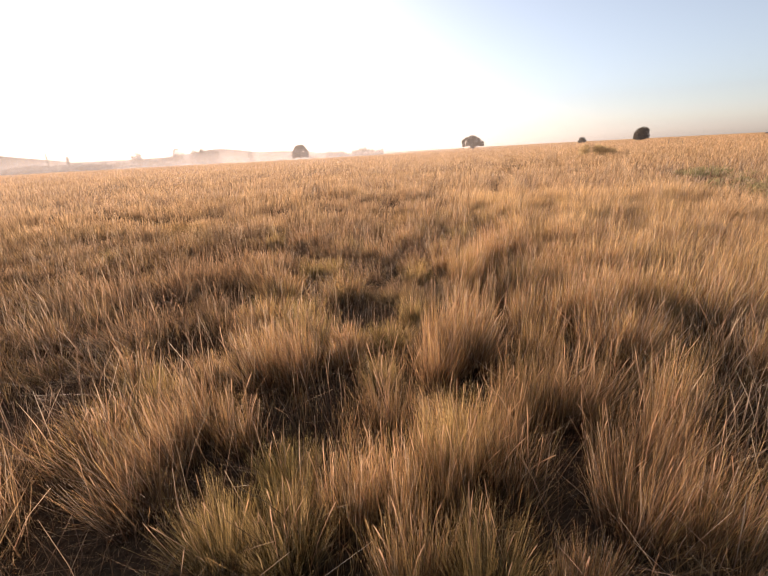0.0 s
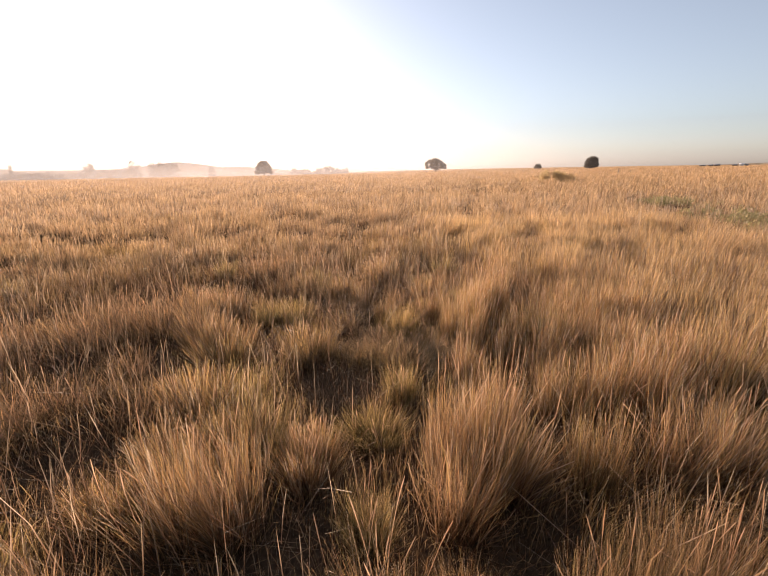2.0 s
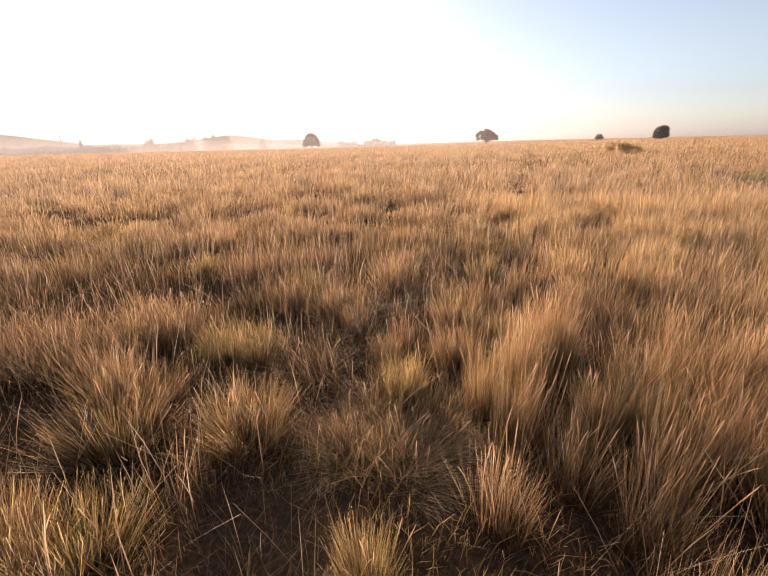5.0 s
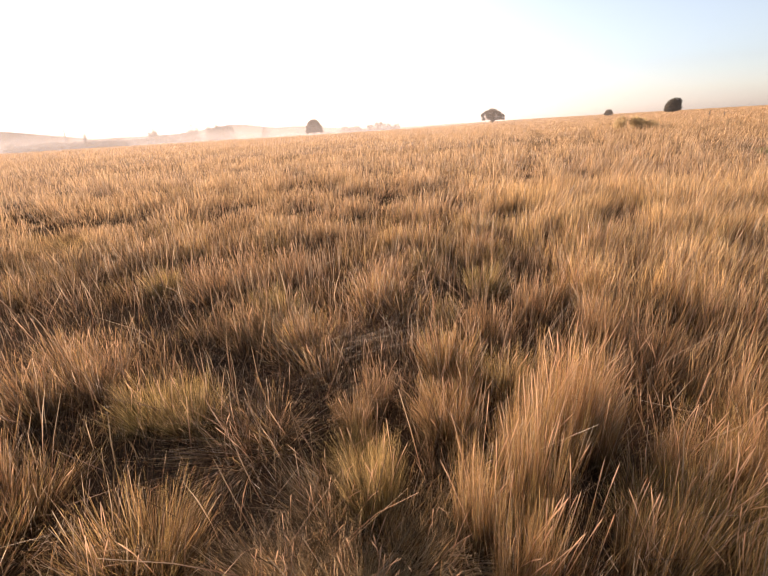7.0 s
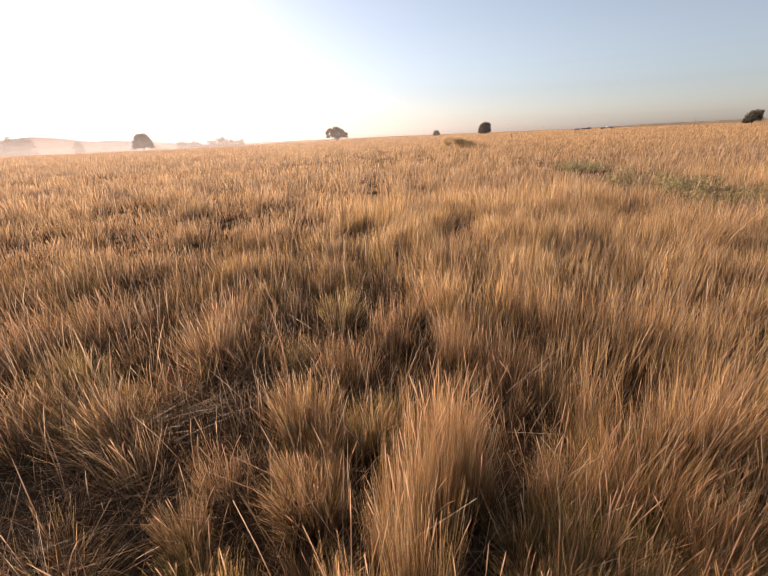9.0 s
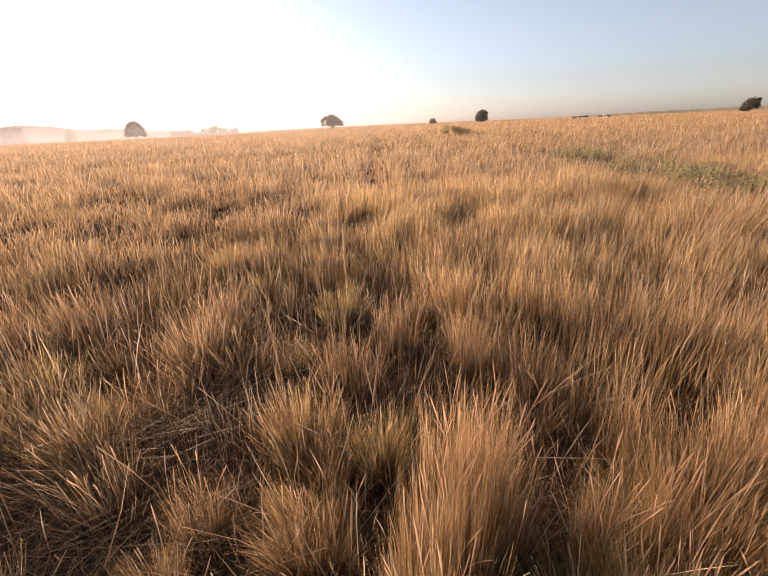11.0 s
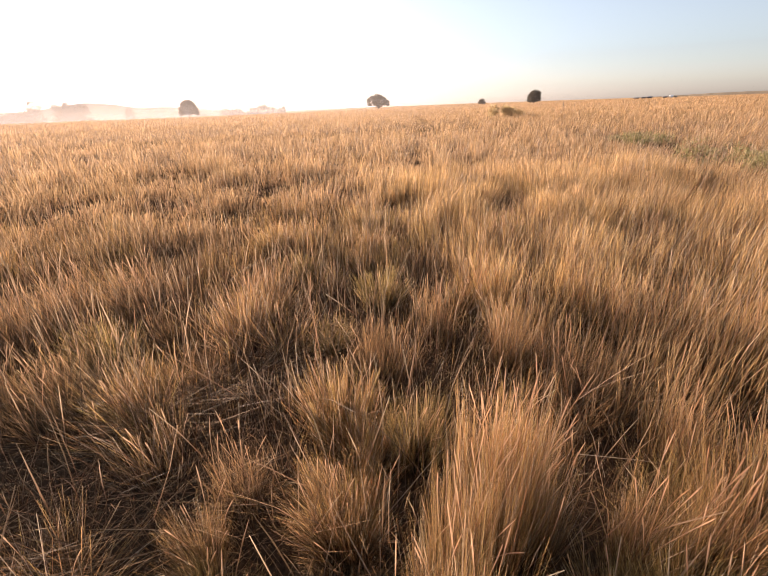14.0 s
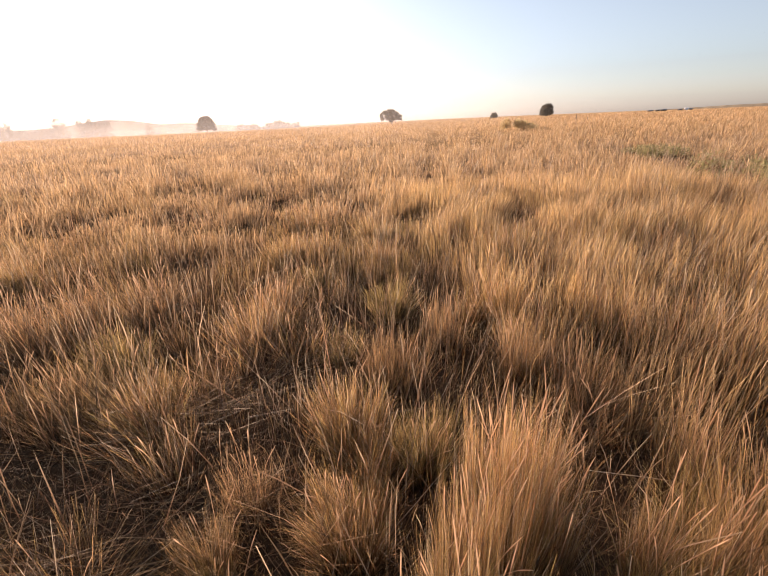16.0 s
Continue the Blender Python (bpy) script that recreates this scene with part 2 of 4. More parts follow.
def blades(root, length, width, way, lean, droop, segs=3, head=0.0, tip=0.0):
    """Grass blades: roots (n, 3), lengths, widths, the azimuth of the lean, its share of the length, and how far the tip bends over.
    head: thickness of a seed head near the top, as a multiple of the width; tip: share of the width left at a blunt tip."""
    n = len(root)
    s = np.linspace(0, 1, segs + 1) ** 0.9
    side = way + np.pi / 2 + rng.normal(0, 0.9, n)
    out = np.stack([np.cos(way), np.sin(way)], -1)
    across = np.stack([np.cos(side), np.sin(side), rng.normal(0, 0.15, n)], -1)
    sway = rng.normal(0, 0.05, (n, 2))
    per = 2 * segs + (2 if tip else 1)
    verts = np.zeros((n, per, 3))
    along = np.zeros((n, per))
    for k in range(segs + 1):
        flat = (lean * s[k] + droop * s[k] ** 2.5) * length
        up = length * np.sqrt(np.maximum(0.02, 1 - lean**2)) * (s[k] - 0.45 * np.minimum(droop, 1) * s[k] ** 2.5)
        mid = root + np.concatenate([out * flat[:, None] + sway * (length * s[k] ** 2)[:, None], up[:, None]], 1)
        if k == segs and not tip:
            verts[:, -1], along[:, -1] = mid, 1
            break
        w = width * (1 - (1 - tip if tip else 0.75) * s[k] ** 2) / 2
        if head:
            w = width / 2 * (head if k == segs - 1 else 1)
        verts[:, 2 * k], verts[:, 2 * k + 1] = mid - across * w[:, None], mid + across * w[:, None]
        along[:, 2 * k : 2 * k + 2] = s[k]
    pattern, starts, at = [], [], 0
    for k in range(segs - (0 if tip else 1)):
        pattern += [2 * k, 2 * k + 1, 2 * k + 3, 2 * k + 2]
        starts.append(at)
        at += 4
    if not tip:
        pattern += [2 * segs - 2, 2 * segs - 1, 2 * segs]
        starts.append(at)
    base = np.arange(n)[:, None]
    loops = (base * per + np.array(pattern)).ravel()
    begins = (base * len(pattern) + np.array(starts)).ravel()
    return verts.reshape(-1, 3), loops, begins, along.ravel()


def joined(sets):
    verts, loops, starts, along, nv, nl = [], [], [], [], 0, 0
    for v, l, s, a in sets:
        verts.append(v), loops.append(l + nv), starts.append(s + nl), along.append(a)
        nv, nl = nv + len(v), nl + len(l)
    return [np.concatenate(x) for x in (verts, loops, starts, along)]


# habits of growth: roots' spread, outward lean, its unevenness, common lean, droop, unevenness of the tops, strays
HABITS = {
    "dome": (0.52, 0.62, 0.13, 0.0, 0.08, 0.10, 0.16),
    "brush": (0.62, 0.22, 0.15, 0.07, 0.03, 0.16, 0.26),
    "sheaf": (0.52, 0.34, 0.20, 0.22, 0.08, 0.17, 0.30),
    "wisp": (0.62, 0.44, 0.26, 0.16, 0.08, 0.20, 0.32),
    "mop": (0.66, 0.65, 0.26, 0.25, 0.24, 0.20, 0.30),
}


def tussock_mesh(name, count, mat, habit, width):
    """A tussock one unit high and of one unit radius at its spread: fine straight culms with thinner arching leaves among them."""
    disc, outward, uneven, common, droops, tops, strays = HABITS[habit]
    shoots = 46
    sr, sa = np.sqrt(rng.random(shoots)) * disc, rng.random(shoots) * 2 * np.pi
    # each shoot keeps its own lean: a common one, and outwards from the middle
    sx = common + outward * sr / disc * np.cos(sa) + rng.normal(0, uneven, shoots)
    sy = outward * sr / disc * np.sin(sa) + rng.normal(0, uneven, shoots)
    s_tall = np.clip(rng.normal(0.97, tops, shoots), 0.6, 1.12)

    def some(n, segs, broad, blunt, slack, short):
        k = rng.integers(shoots, size=n)
        stray = rng.random(n) < strays
        lx, ly = sx[k] + rng.normal(0, slack, n), sy[k] + rng.normal(0, slack, n)
        lean = np.clip(np.hypot(lx, ly) + np.where(stray, rng.uniform(0, 0.45, n), 0), 0, 0.93)
        way = np.where(stray, rng.random(n) * 2 * np.pi, np.arctan2(ly, lx))
        droop = np.clip(rng.normal(droops, 0.6 * droops + 0.02, n), 0, 0.6)
        length = s_tall[k] * np.clip(rng.normal(short, 0.09, n), 0.25, 1.15) * np.where(rng.random(n) < 0.4, rng.uniform(0.4, 1.0, n), 1.0)
        root = np.stack([sr[k] * np.cos(sa[k]) + rng.normal(0, 0.06, n), sr[k] * np.sin(sa[k]) + rng.normal(0, 0.06, n), np.full(n, -0.03)], -1)
        return blades(root, length, width * broad * rng.uniform(0.45, 1.6, n), way, lean, droop, segs, 0.0, blunt)

    half = count // 2
    sets = [some(half, 1, 0.9, 0.4, 0.08, 0.98), some(count - half, 2, 1.1, 0.0, 0.15, 0.84)]
    v, l, s, al = joined(sets)
    return mesh_of(name, v, l, s, mat, al)


def stalk_mesh(name, mat, lean):
    """One seed stalk a metre high: a thin culm with a spindle of seed near its top, as two crossed strips."""
    level = np.array([-0.03, 0.25, 0.55, 0.80, 0.88, 0.96])
    half = 0.0012 * np.array([1.0, 1.0, 0.9, 0.8, 1.7, 1.3])
    along = np.clip(level, 0, 1)
    sets = []
    for turn in (0.0, 1.57):
        side = np.array([math.cos(turn), math.sin(turn), 0.0])
        mid = np.stack([lean * along**2, np.zeros(6), level], -1)
        ring = np.stack([mid - half[:, None] * side, mid + half[:, None] * side], 1).reshape(-1, 3)
        verts = np.concatenate([ring, [(lean, 0.0, 1.0)]])
        loops = [v for k in range(5) for v in (2 * k, 2 * k + 1, 2 * k + 3, 2 * k + 2)] + [10, 11, 12]
        sets.append((verts, np.array(loops), np.arange(6) * 4, np.concatenate([np.repeat(along, 2), [1.0]])))
    v, l, st, al = joined(sets)
    return mesh_of(name, v, l, st, mat, al)


# ---- ground ----
def lie_of_land(x, y):
    """Height of the land: level round the walk, falling away beyond a low crest on the misty side."""
    d, az = np.hypot(x - 0.5, y - 2.5), np.degrees(np.arctan2(x - 0.5, y - 2.5))
    return -0.012 * np.interp(az, [-140, -100, -12, 0, 10, 22], [0, 1, 1, 0.55, 0.2, 0]) * np.clip(d - 170, 0, 2000)


def ground_sheet():
    rings = np.concatenate([np.linspace(0.0, 16, 60)[1:], np.geomspace(17, 4500, 60)])
    turns = 160
    ang = np.linspace(0, 2 * np.pi, turns, endpoint=False)
    verts = [(0.5, 3.0, 0.0)]
    for r in rings:
        for t in ang:
            x, y = 0.5 + r * math.sin(t), 3.0 + r * math.cos(t)
            z = 0.05 * noise.noise((x * 0.7, y * 0.7, 0)) if r < 60 else float(lie_of_land(x, y))
            verts.append((x, y, z))
    faces = [(0, 1 + (k + 1) % turns, 1 + k) for k in range(turns)]
    for j in range(len(rings) - 1):
        a, b = 1 + j * turns, 1 + (j + 1) * turns
        faces += [(a + k, a + (k + 1) % turns, b + (k + 1) % turns, b + k) for k in range(turns)]
    me = bpy.data.meshes.new("ground")
    me.from_pydata(verts, [], faces)
    me.materials.append(soil)
    return tagged(new("ground", me), "flat dry soil littered with straw under the grass", "ground", kind="structure")


ground_sheet()

# ---- grass tussocks near the path: x, y, height, radius ----
GOLD = [
    (0.89, 5.89, 0.39, 0.23), (0.85, 5.39, 0.31, 0.2), (1.39, 5.29, 0.62, 0.14), (1.09, 4.93, 0.5, 0.1), (1.31, 5.03, 0.56, 0.14), (1.5, 5.07, 0.5, 0.13),
    (1.44, 5.15, 0.6, 0.14), (1.55, 5.28, 0.62, 0.14), (1.2, 5.06, 0.55, 0.1), (2.17, 6.98, 0.48, 0.36), (3, 6.15, 0.5, 0.38), (2.76, 6.46, 0.5, 0.38),
    (-0.23, 5.26, 0.28, 0.3), (1.65, 8.59, 0.35, 0.28), (0.67, 9.01, 0.42, 0.48), (2.95, 8.27, 0.42, 0.52), (0.72, 2.01, 0.55, 0.17), (-1.2, 4.75, 0.28, 0.29),
    (-1.76, 2.02, 0.34, 0.31), (-0.02, 1.49, 0.45, 0.21), (2.12, 3.8, 0.5, 0.66), (2.88, 3.4, 0.55, 0.67),
]
OLIVE = [
    (1.22, 5.59, 0.38, 0.15), (-0.5, 6.87, 0.32, 0.21), (2.09, 4.98, 0.36, 0.23), (1.42, 7.24, 0.35, 0.24), (-0.69, 3.26, 0.38, 0.26), (0.37, 1.77, 0.45, 0.23),
    (0.25, 3.69, 0.34, 0.12), (-0.86, 3.73, 0.34, 0.25), (0.03, 3.29, 0.22, 0.23), (-0.47, 1.27, 0.4, 0.2), (-0.75, 1.28, 0.38, 0.18), (0.34, 1.06, 0.45, 0.17),
    (0.46, 4.83, 0.38, 0.15), (-0.77, 5.4, 0.3, 0.32), (1.77, 4.62, 0.34, 0.22),
]
UMBER = [
    (1.25, 6.3, 0.36, 0.24), (0.44, 5.55, 0.42, 0.1), (2.22, 5.82, 0.42, 0.34), (-0.68, 7.84, 0.5, 0.49), (-1.34, 7.53, 0.5, 0.64), (0.43, 7.51, 0.42, 0.38),
    (1.67, 6.65, 0.4, 0.19), (-0.81, 6.49, 0.36, 0.44), (0.09, 6.51, 0.3, 0.2), (-2.47, 5.34, 0.42, 0.87), (-3.53, 4.79, 0.4, 0.78), (-2.34, 3.63, 0.4, 0.52),
    (-1.56, 5.88, 0.34, 0.31),
]
RUST = [
    (0.38, 6.71, 0.45, 0.28), (0.7, 6.78, 0.42, 0.26), (-0.18, 6.32, 0.32, 0.21), (0.05, 5.81, 0.38, 0.19), (2.27, 5.23, 0.55, 0.16), (2, 6.15, 0.45, 0.2),
    (-0.02, 2.09, 0.5, 0.17), (1.05, 2.07, 0.55, 0.21), (-1.14, 2.07, 0.48, 0.34), (-0.88, 2.01, 0.45, 0.15), (-1.02, 3.2, 0.4, 0.34), (0.64, 2.81, 0.6, 0.27),
    (0.36, 2.6, 0.5, 0.23), (1.3, 1.6, 0.5, 0.32), (2, 2.82, 0.5, 0.4), (0.39, 2.97, 0.58, 0.14), (0.58, 3.05, 0.58, 0.14), (0.79, 3.22, 0.58, 0.17),
    (1.49, 3.34, 0.5, 0.2), (1.79, 3.29, 0.55, 0.31), (-1.56, 5.63, 0.38, 0.34), (2.75, 4.83, 0.48, 0.37), (0.57, 1.58, 0.5, 0.18), (1.06, 1.31, 0.5, 0.25),
    (-1.25, 1.58, 0.42, 0.28), (-0.37, 2.97, 0.36, 0.19), (1.59, 2.75, 0.55, 0.25), (1.82, 4.94, 0.5, 0.11),
]
PALE = [
    (-0.49, 6.48, 0.35, 0.38), (0.2, 4.75, 0.2, 0.22), (0.55, 4.52, 0.22, 0.22), (0.78, 4.92, 0.2, 0.2), (0.42, 4.26, 0.2, 0.22), (0.08, 4.4, 0.2, 0.22), (0.12, 4.5, 0.2, 0.2), (0.42, 4.42, 0.24, 0.22), (0.7, 4.62, 0.2, 0.2), (0.3, 4.8, 0.22, 0.18),
]
MORE_GOLD = [
    (0.52, 1.76, 0.45, 0.16), (1.25, 3.37, 0.5, 0.2), (2.34, 3.49, 0.55, 0.34), (-0.47, 4.51, 0.36, 0.27), (-1.14, 3.71, 0.36, 0.28), (-0.33, 3.11, 0.32, 0.14),
    (2.24, 4.81, 0.45, 0.29), (-0.21, 1.46, 0.45, 0.18), (0.22, 1.53, 0.5, 0.21), (1.31, 1.24, 0.5, 0.21), (0.06, 1.11, 0.45, 0.16), (1.15, 2.76, 0.5, 0.2),
    (0.84, 5.25, 0.33, 0.17), (1.13, 4.75, 0.6, 0.15), (0.98, 4.46, 0.5, 0.12), (-0.17, 6.14, 0.36, 0.27), (2.01, 4.87, 0.5, 0.12), (2.38, 4.93, 0.5, 0.18),
]
STILL_MORE_GOLD = [
    (0.98, 5.68, 0.28, 0.2), (2.96, 5.01, 0.49, 0.26), (0.88, 4.68, 0.54, 0.12), (2.34, 7.2, 0.52, 0.3), (1.58, 1.94, 0.6, 0.16), (-1.18, 4.44, 0.4, 0.3),
    (2.19, 6.47, 0.46, 0.2), (3.26, 5.73, 0.57, 0.24), (1.45, 4.5, 0.45, 0.16), (1.75, 4.3, 0.48, 0.2), (0.76, 10.38, 0.45, 0.4), (1.73, 9.49, 0.4, 0.3),
]
MORE_RUST = [
    (-1.45, 4.95, 0.4, 0.36), (0.81, 3.96, 0.48, 0.16), (3.05, 5.02, 0.43, 0.24), (0.32, 5.31, 0.31, 0.08), (2.22, 4.5, 0.38, 0.18), (0.45, 7.15, 0.39, 0.36),
    (-1.87, 6.09, 0.32, 0.34), (-0.84, 2.71, 0.55, 0.34), (1.29, 2.17, 0.5, 0.16), (1.2, 4.15, 0.46, 0.18), (1.12, 4.48, 0.5, 0.15), (1.55, 4.08, 0.5, 0.16), (1.9, 4.22, 0.5, 0.17), (2.12, 4.02, 0.46, 0.18),
    (1.38, 3.85, 0.46, 0.16), (1.72, 4.6, 0.48, 0.15),
]
MORE_OLIVE = [
    (1.62, 4.72, 0.28, 0.2), (1.92, 4.5, 0.3, 0.2),
    (2.32, 4.29, 0.27, 0.22), (-0.69, 7.13, 0.28, 0.18), (0.37, 5.06, 0.25, 0.16), (0.95, 6.67, 0.27, 0.15), (0.81, 8.13, 0.26, 0.26), (2.17, 9.59, 0.28, 0.24),
]
HOLLOWS = [
    (-1.51, 1.41, 0.34), (-1.11, 1.36, 0.28), (-2.49, 2.41, 0.32), (1, 1.8, 0.25), (0.87, 1.34, 0.21), (-1.59, 4.52, 0.36), (-1.13, 4.35, 0.32),
    (-0.33, 3.94, 0.28), (-0.07, 3.82, 0.24), (-0.15, 3.61, 0.17), (-0.7, 6.17, 0.31), (-0.25, 5.61, 0.27), (0.14, 5.96, 0.17), (2.17, 5.33, 0.19),
    (1.83, 5.07, 0.17), (1.51, 3.5, 0.2), (1.37, 5.06, 0.2), (0.95, 5.75, 0.15), (1.13, 6.21, 0.14), (0.35, 6.54, 0.2), (-0.06, 5.51, 0.28),
    (-0.54, 5.68, 0.27), (0.26, 5.49, 0.14), (-0.94, 1.67, 0.2), (-0.3, 5.82, 0.2), (2.18, 9.78, 0.36), (2.66, 10.58, 0.25), (1.33, 12.39, 0.45),
    (4.22, 9.95, 0.37), (-0.16, 10.41, 0.39),
]
MORE_HOLLOWS = [
    (0.56, 11.32, 0.31), (-0.73, 8.63, 0.35), (4.34, 15.83, 0.37), (0.6, 7.04, 0.12), (1.54, 6.34, 0.13), (-0.09, 4, 0.29), (-0.12, 3.09, 0.19), (-0.43, 2.47, 0.2), (1.88, 2.97, 0.3), (2, 2.58, 0.32), (0.93, 1.66, 0.29), (-2.53, 4.61, 0.32),
    (-1.13, 4.61, 0.29), (2.34, 10.01, 0.43), (0.72, 6.61, 0.39), (3.7, 9.62, 0.43), (1.53, 5.07, 0.25), (-6.36, 9.01, 0.59),
    (-5.77, 11.46, 0.77), (-0.52, 9.08, 0.43), (-1.4, 1.75, 0.28), (-0.5, 1.89, 0.17), (-1.77, 3.26, 0.28), (-0.48, 6.05, 0.38), (-1.47, 6.91, 0.4),
    (0.33, 5.78, 0.25), (0.61, 4.14, 0.2),
]
SMALL_HOLLOWS = [
    (1.32, 4.78, 0.17), (-0.07, 3.19, 0.19), (1.3, 3.18, 0.24), (2.07, 3.21, 0.29), (-1.91, 4.75, 0.33), (0.88, 6.86, 0.25),
    (-5.96, 10.96, 0.67), (-0.72, 2.16, 0.13), (4.31, 10.16, 0.42), (1.02, 9.27, 0.32), (6.96, 9.38, 0.43), (-0.56, 8.35, 0.36),
    (2.44, 10.46, 0.43), (-2.05, 6.9, 0.33), (-0.32, 4.98, 0.28), (-1.78, 5.94, 0.31), (2.04, 5.23, 0.19), (1.69, 4.92, 0.13), (0.26, 6.74, 0.22),
    (-0.47, 7.78, 0.22), (0.18, 5.5, 0.12), (2.2, 4.38, 0.2), (2.71, 4.6, 0.26), (1.1, 4.62, 0.16), (3.23, 6.19, 0.22), (0.18, 5.22, 0.22), (0.52, 5.2, 0.18),
    (0.69, 5.46, 0.14), (0.0, 4.9, 0.17), (1.65, 5.71, 0.22), (2.59, 3.45, 0.28), (2.73, 5.31, 0.22),
]

KINDS = {
    "gold": (grass_gold, "golden dry grass tussock with upright blades"),
    "rust": (grass_rust, "tall rust-orange dry grass tussock with seed stalks"),
    "olive": (grass_olive, "low yellow-green grass tussock still partly green"),
    "umber": (grass_umber, "brownish-grey dry grass tussock arching over"),
    "pale": (grass_pale, "pale straw-coloured rounded grass tussock"),
}
# finer blades where the walk passes close
FINEST, FINE, COARSE = (2300, 0.0066), (1700, 0.0088), (800, 0.014)
DENSITY = {"dome": 1.1, "brush": 0.56, "sheaf": 0.66, "wisp": 0.38, "mop": 0.62}
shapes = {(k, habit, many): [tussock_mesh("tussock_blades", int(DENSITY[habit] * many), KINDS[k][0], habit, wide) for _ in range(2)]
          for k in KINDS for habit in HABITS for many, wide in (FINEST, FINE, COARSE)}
stalks = [stalk_mesh("seed_stalk", stalk_straw, b) for b in (-0.05, 0.02, 0.06, 0.12)]


def habit_of(kind, h, r):
    if kind in ("umber", "pale"):
        return "mop"
    if kind == "olive" or h < 0.42:
        return "dome"
    if kind == "rust":
        return "wisp" if r < 0.2 else "sheaf"
    return "brush"


# plants whose habit differs from the rest of their kind
ODD = {(-0.17, 6.14): "wisp", (0.05, 5.81): "wisp", (0.44, 5.55): "wisp", (1.25, 6.3): "brush", (1.67, 6.65): "brush", (0.38, 6.71): "mop", (0.7, 6.78): "mop", (-0.23, 5.26): "mop",
       (-0.49, 6.48): "wisp", (-0.81, 6.49): "wisp", (2.01, 4.87): "wisp", (2.24, 4.81): "sheaf", (2.38, 4.93): "sheaf", (2.09, 4.98): "wisp",
       (3, 6.15): "wisp", (2.76, 6.46): "wisp", (2.17, 6.98): "sheaf", (3.26, 5.73): "wisp", (2.34, 7.2): "wisp", (2.19, 6.47): "wisp", (0.79, 3.22): "brush", (0.58, 3.05): "brush", (0.39, 2.97): "brush", (2.12, 3.8): "sheaf", (2.88, 3.4): "sheaf"}


def tussock(x, y, h, r, kind, k, culms=11, habit=""):
    ob = new("grass_tussock")
    ob.location = (x, y, 0)
    wide = max(r, 0.12) * 1.12
    grade = FINE if -1.4 < x < 2.7 and y < 6.6 else COARSE
    if (y < 2.3 and abs(x) < 1.6) or (4.2 < y < 5.5 and -0.7 < x < 2.3):
        grade = FINEST
    forms = shapes[kind, habit or habit_of(kind, h, r), grade[0]]
    clump = new("leaf_clump", forms[k % len(forms)])
    clump.parent = ob
    clump.matrix_basis = Matrix.LocRotScale((0, 0, 0), Euler((0, 0, rng.uniform(-0.9, 0.9) + (3.14 if x < 0.3 else 0))), (wide, wide, h))
    tilt_x, tilt_y = rng.normal(0, 0.10), rng.normal(-0.02, 0.13)
    for j in range(culms):
        q, t = 0.55 * wide * math.sqrt(rng.random()), rng.random() * 6.283
        culm = new("seed_stalk", stalks[int(rng.integers(len(stalks)))])
        culm.parent = ob
        tall = h * rng.uniform(0.75, 1.22)
        culm.matrix_basis = Matrix.LocRotScale((q * math.cos(t), q * math.sin(t), 0), Euler((tilt_x + rng.normal(0, 0.09), tilt_y + rng.normal(0, 0.10), rng.normal(0, 0.9))), (1, 1, tall))
    return tagged(ob, KINDS[kind][1], "grass", "grass tussocks in the field")


placed = []
for kind, rows in (("gold", GOLD + MORE_GOLD + STILL_MORE_GOLD), ("rust", RUST + MORE_RUST), ("olive", OLIVE + MORE_OLIVE), ("umber", UMBER), ("pale", PALE)):
    for k, (x, y, h, r) in enumerate(rows):
        # broad ones grow as a group of plants
        parts = max(1, round((r / 0.24) ** 1.6))
        for j in range(parts):
            q, t = (0.0, 0.0) if parts == 1 else (0.62 * r * math.sqrt((j + 0.5) / parts), 2.4 * j + k)
            own = r if parts == 1 else 0.75 * r / math.sqrt(parts) + 0.04
            tussock(x + q * math.cos(t), y + q * math.sin(t), h * (1 if parts == 1 else rng.uniform(0.85, 1.08)), own, kind, k + j, 11, ODD.get((x, y), ""))
            placed.append((x + q * math.cos(t), y + q * math.sin(t), own))
hollows = np.array(HOLLOWS + MORE_HOLLOWS + SMALL_HOLLOWS)


def openness(x, y):
    """How far a place lies inside a hollow: 1 in its middle, 0 outside."""
    d = np.hypot(x[:, None] - hollows[:, 0], y[:, None] - hollows[:, 1]) / hollows[:, 2]
    return np.clip(1.25 - d, 0, 1).max(1)


def inside(x, y):
    """Within the wedge of field that lies before the walk."""
    turn = np.degrees(np.arctan2(x - 0.3, y + 0.4))
    return (turn > -56) & (turn < 68)


taken = list(placed)
tries = 0
while len(taken) < 298 and tries < 9000:
    tries += 1
    y = 0.6 + 8.5 * rng.random() ** 0.8
    x = rng.uniform(-1.1 * y - 0.8, 1.5 * y + 0.8)
    r = rng.uniform(0.14, 0.26)
    if not inside(np.array([x]), np.array([y]))[0] or openness(np.array([x]), np.array([y]))[0] > 0.25:
        continue
    if any((x - a) ** 2 + (y - b) ** 2 < (0.8 * (r + c)) ** 2 for a, b, c in taken):
        continue
    taken.append((x, y, r))
    kind = rng.choice(["gold", "rust", "umber", "olive"], p=[0.4, 0.3, 0.2, 0.1])
    h = rng.uniform(0.22, 0.38) + (0.12 if x > 1.8 else 0)
    tussock(x, y, h, r, str(kind), int(rng.integers(4)), 6, "mop" if rng.random() < 0.5 else "")

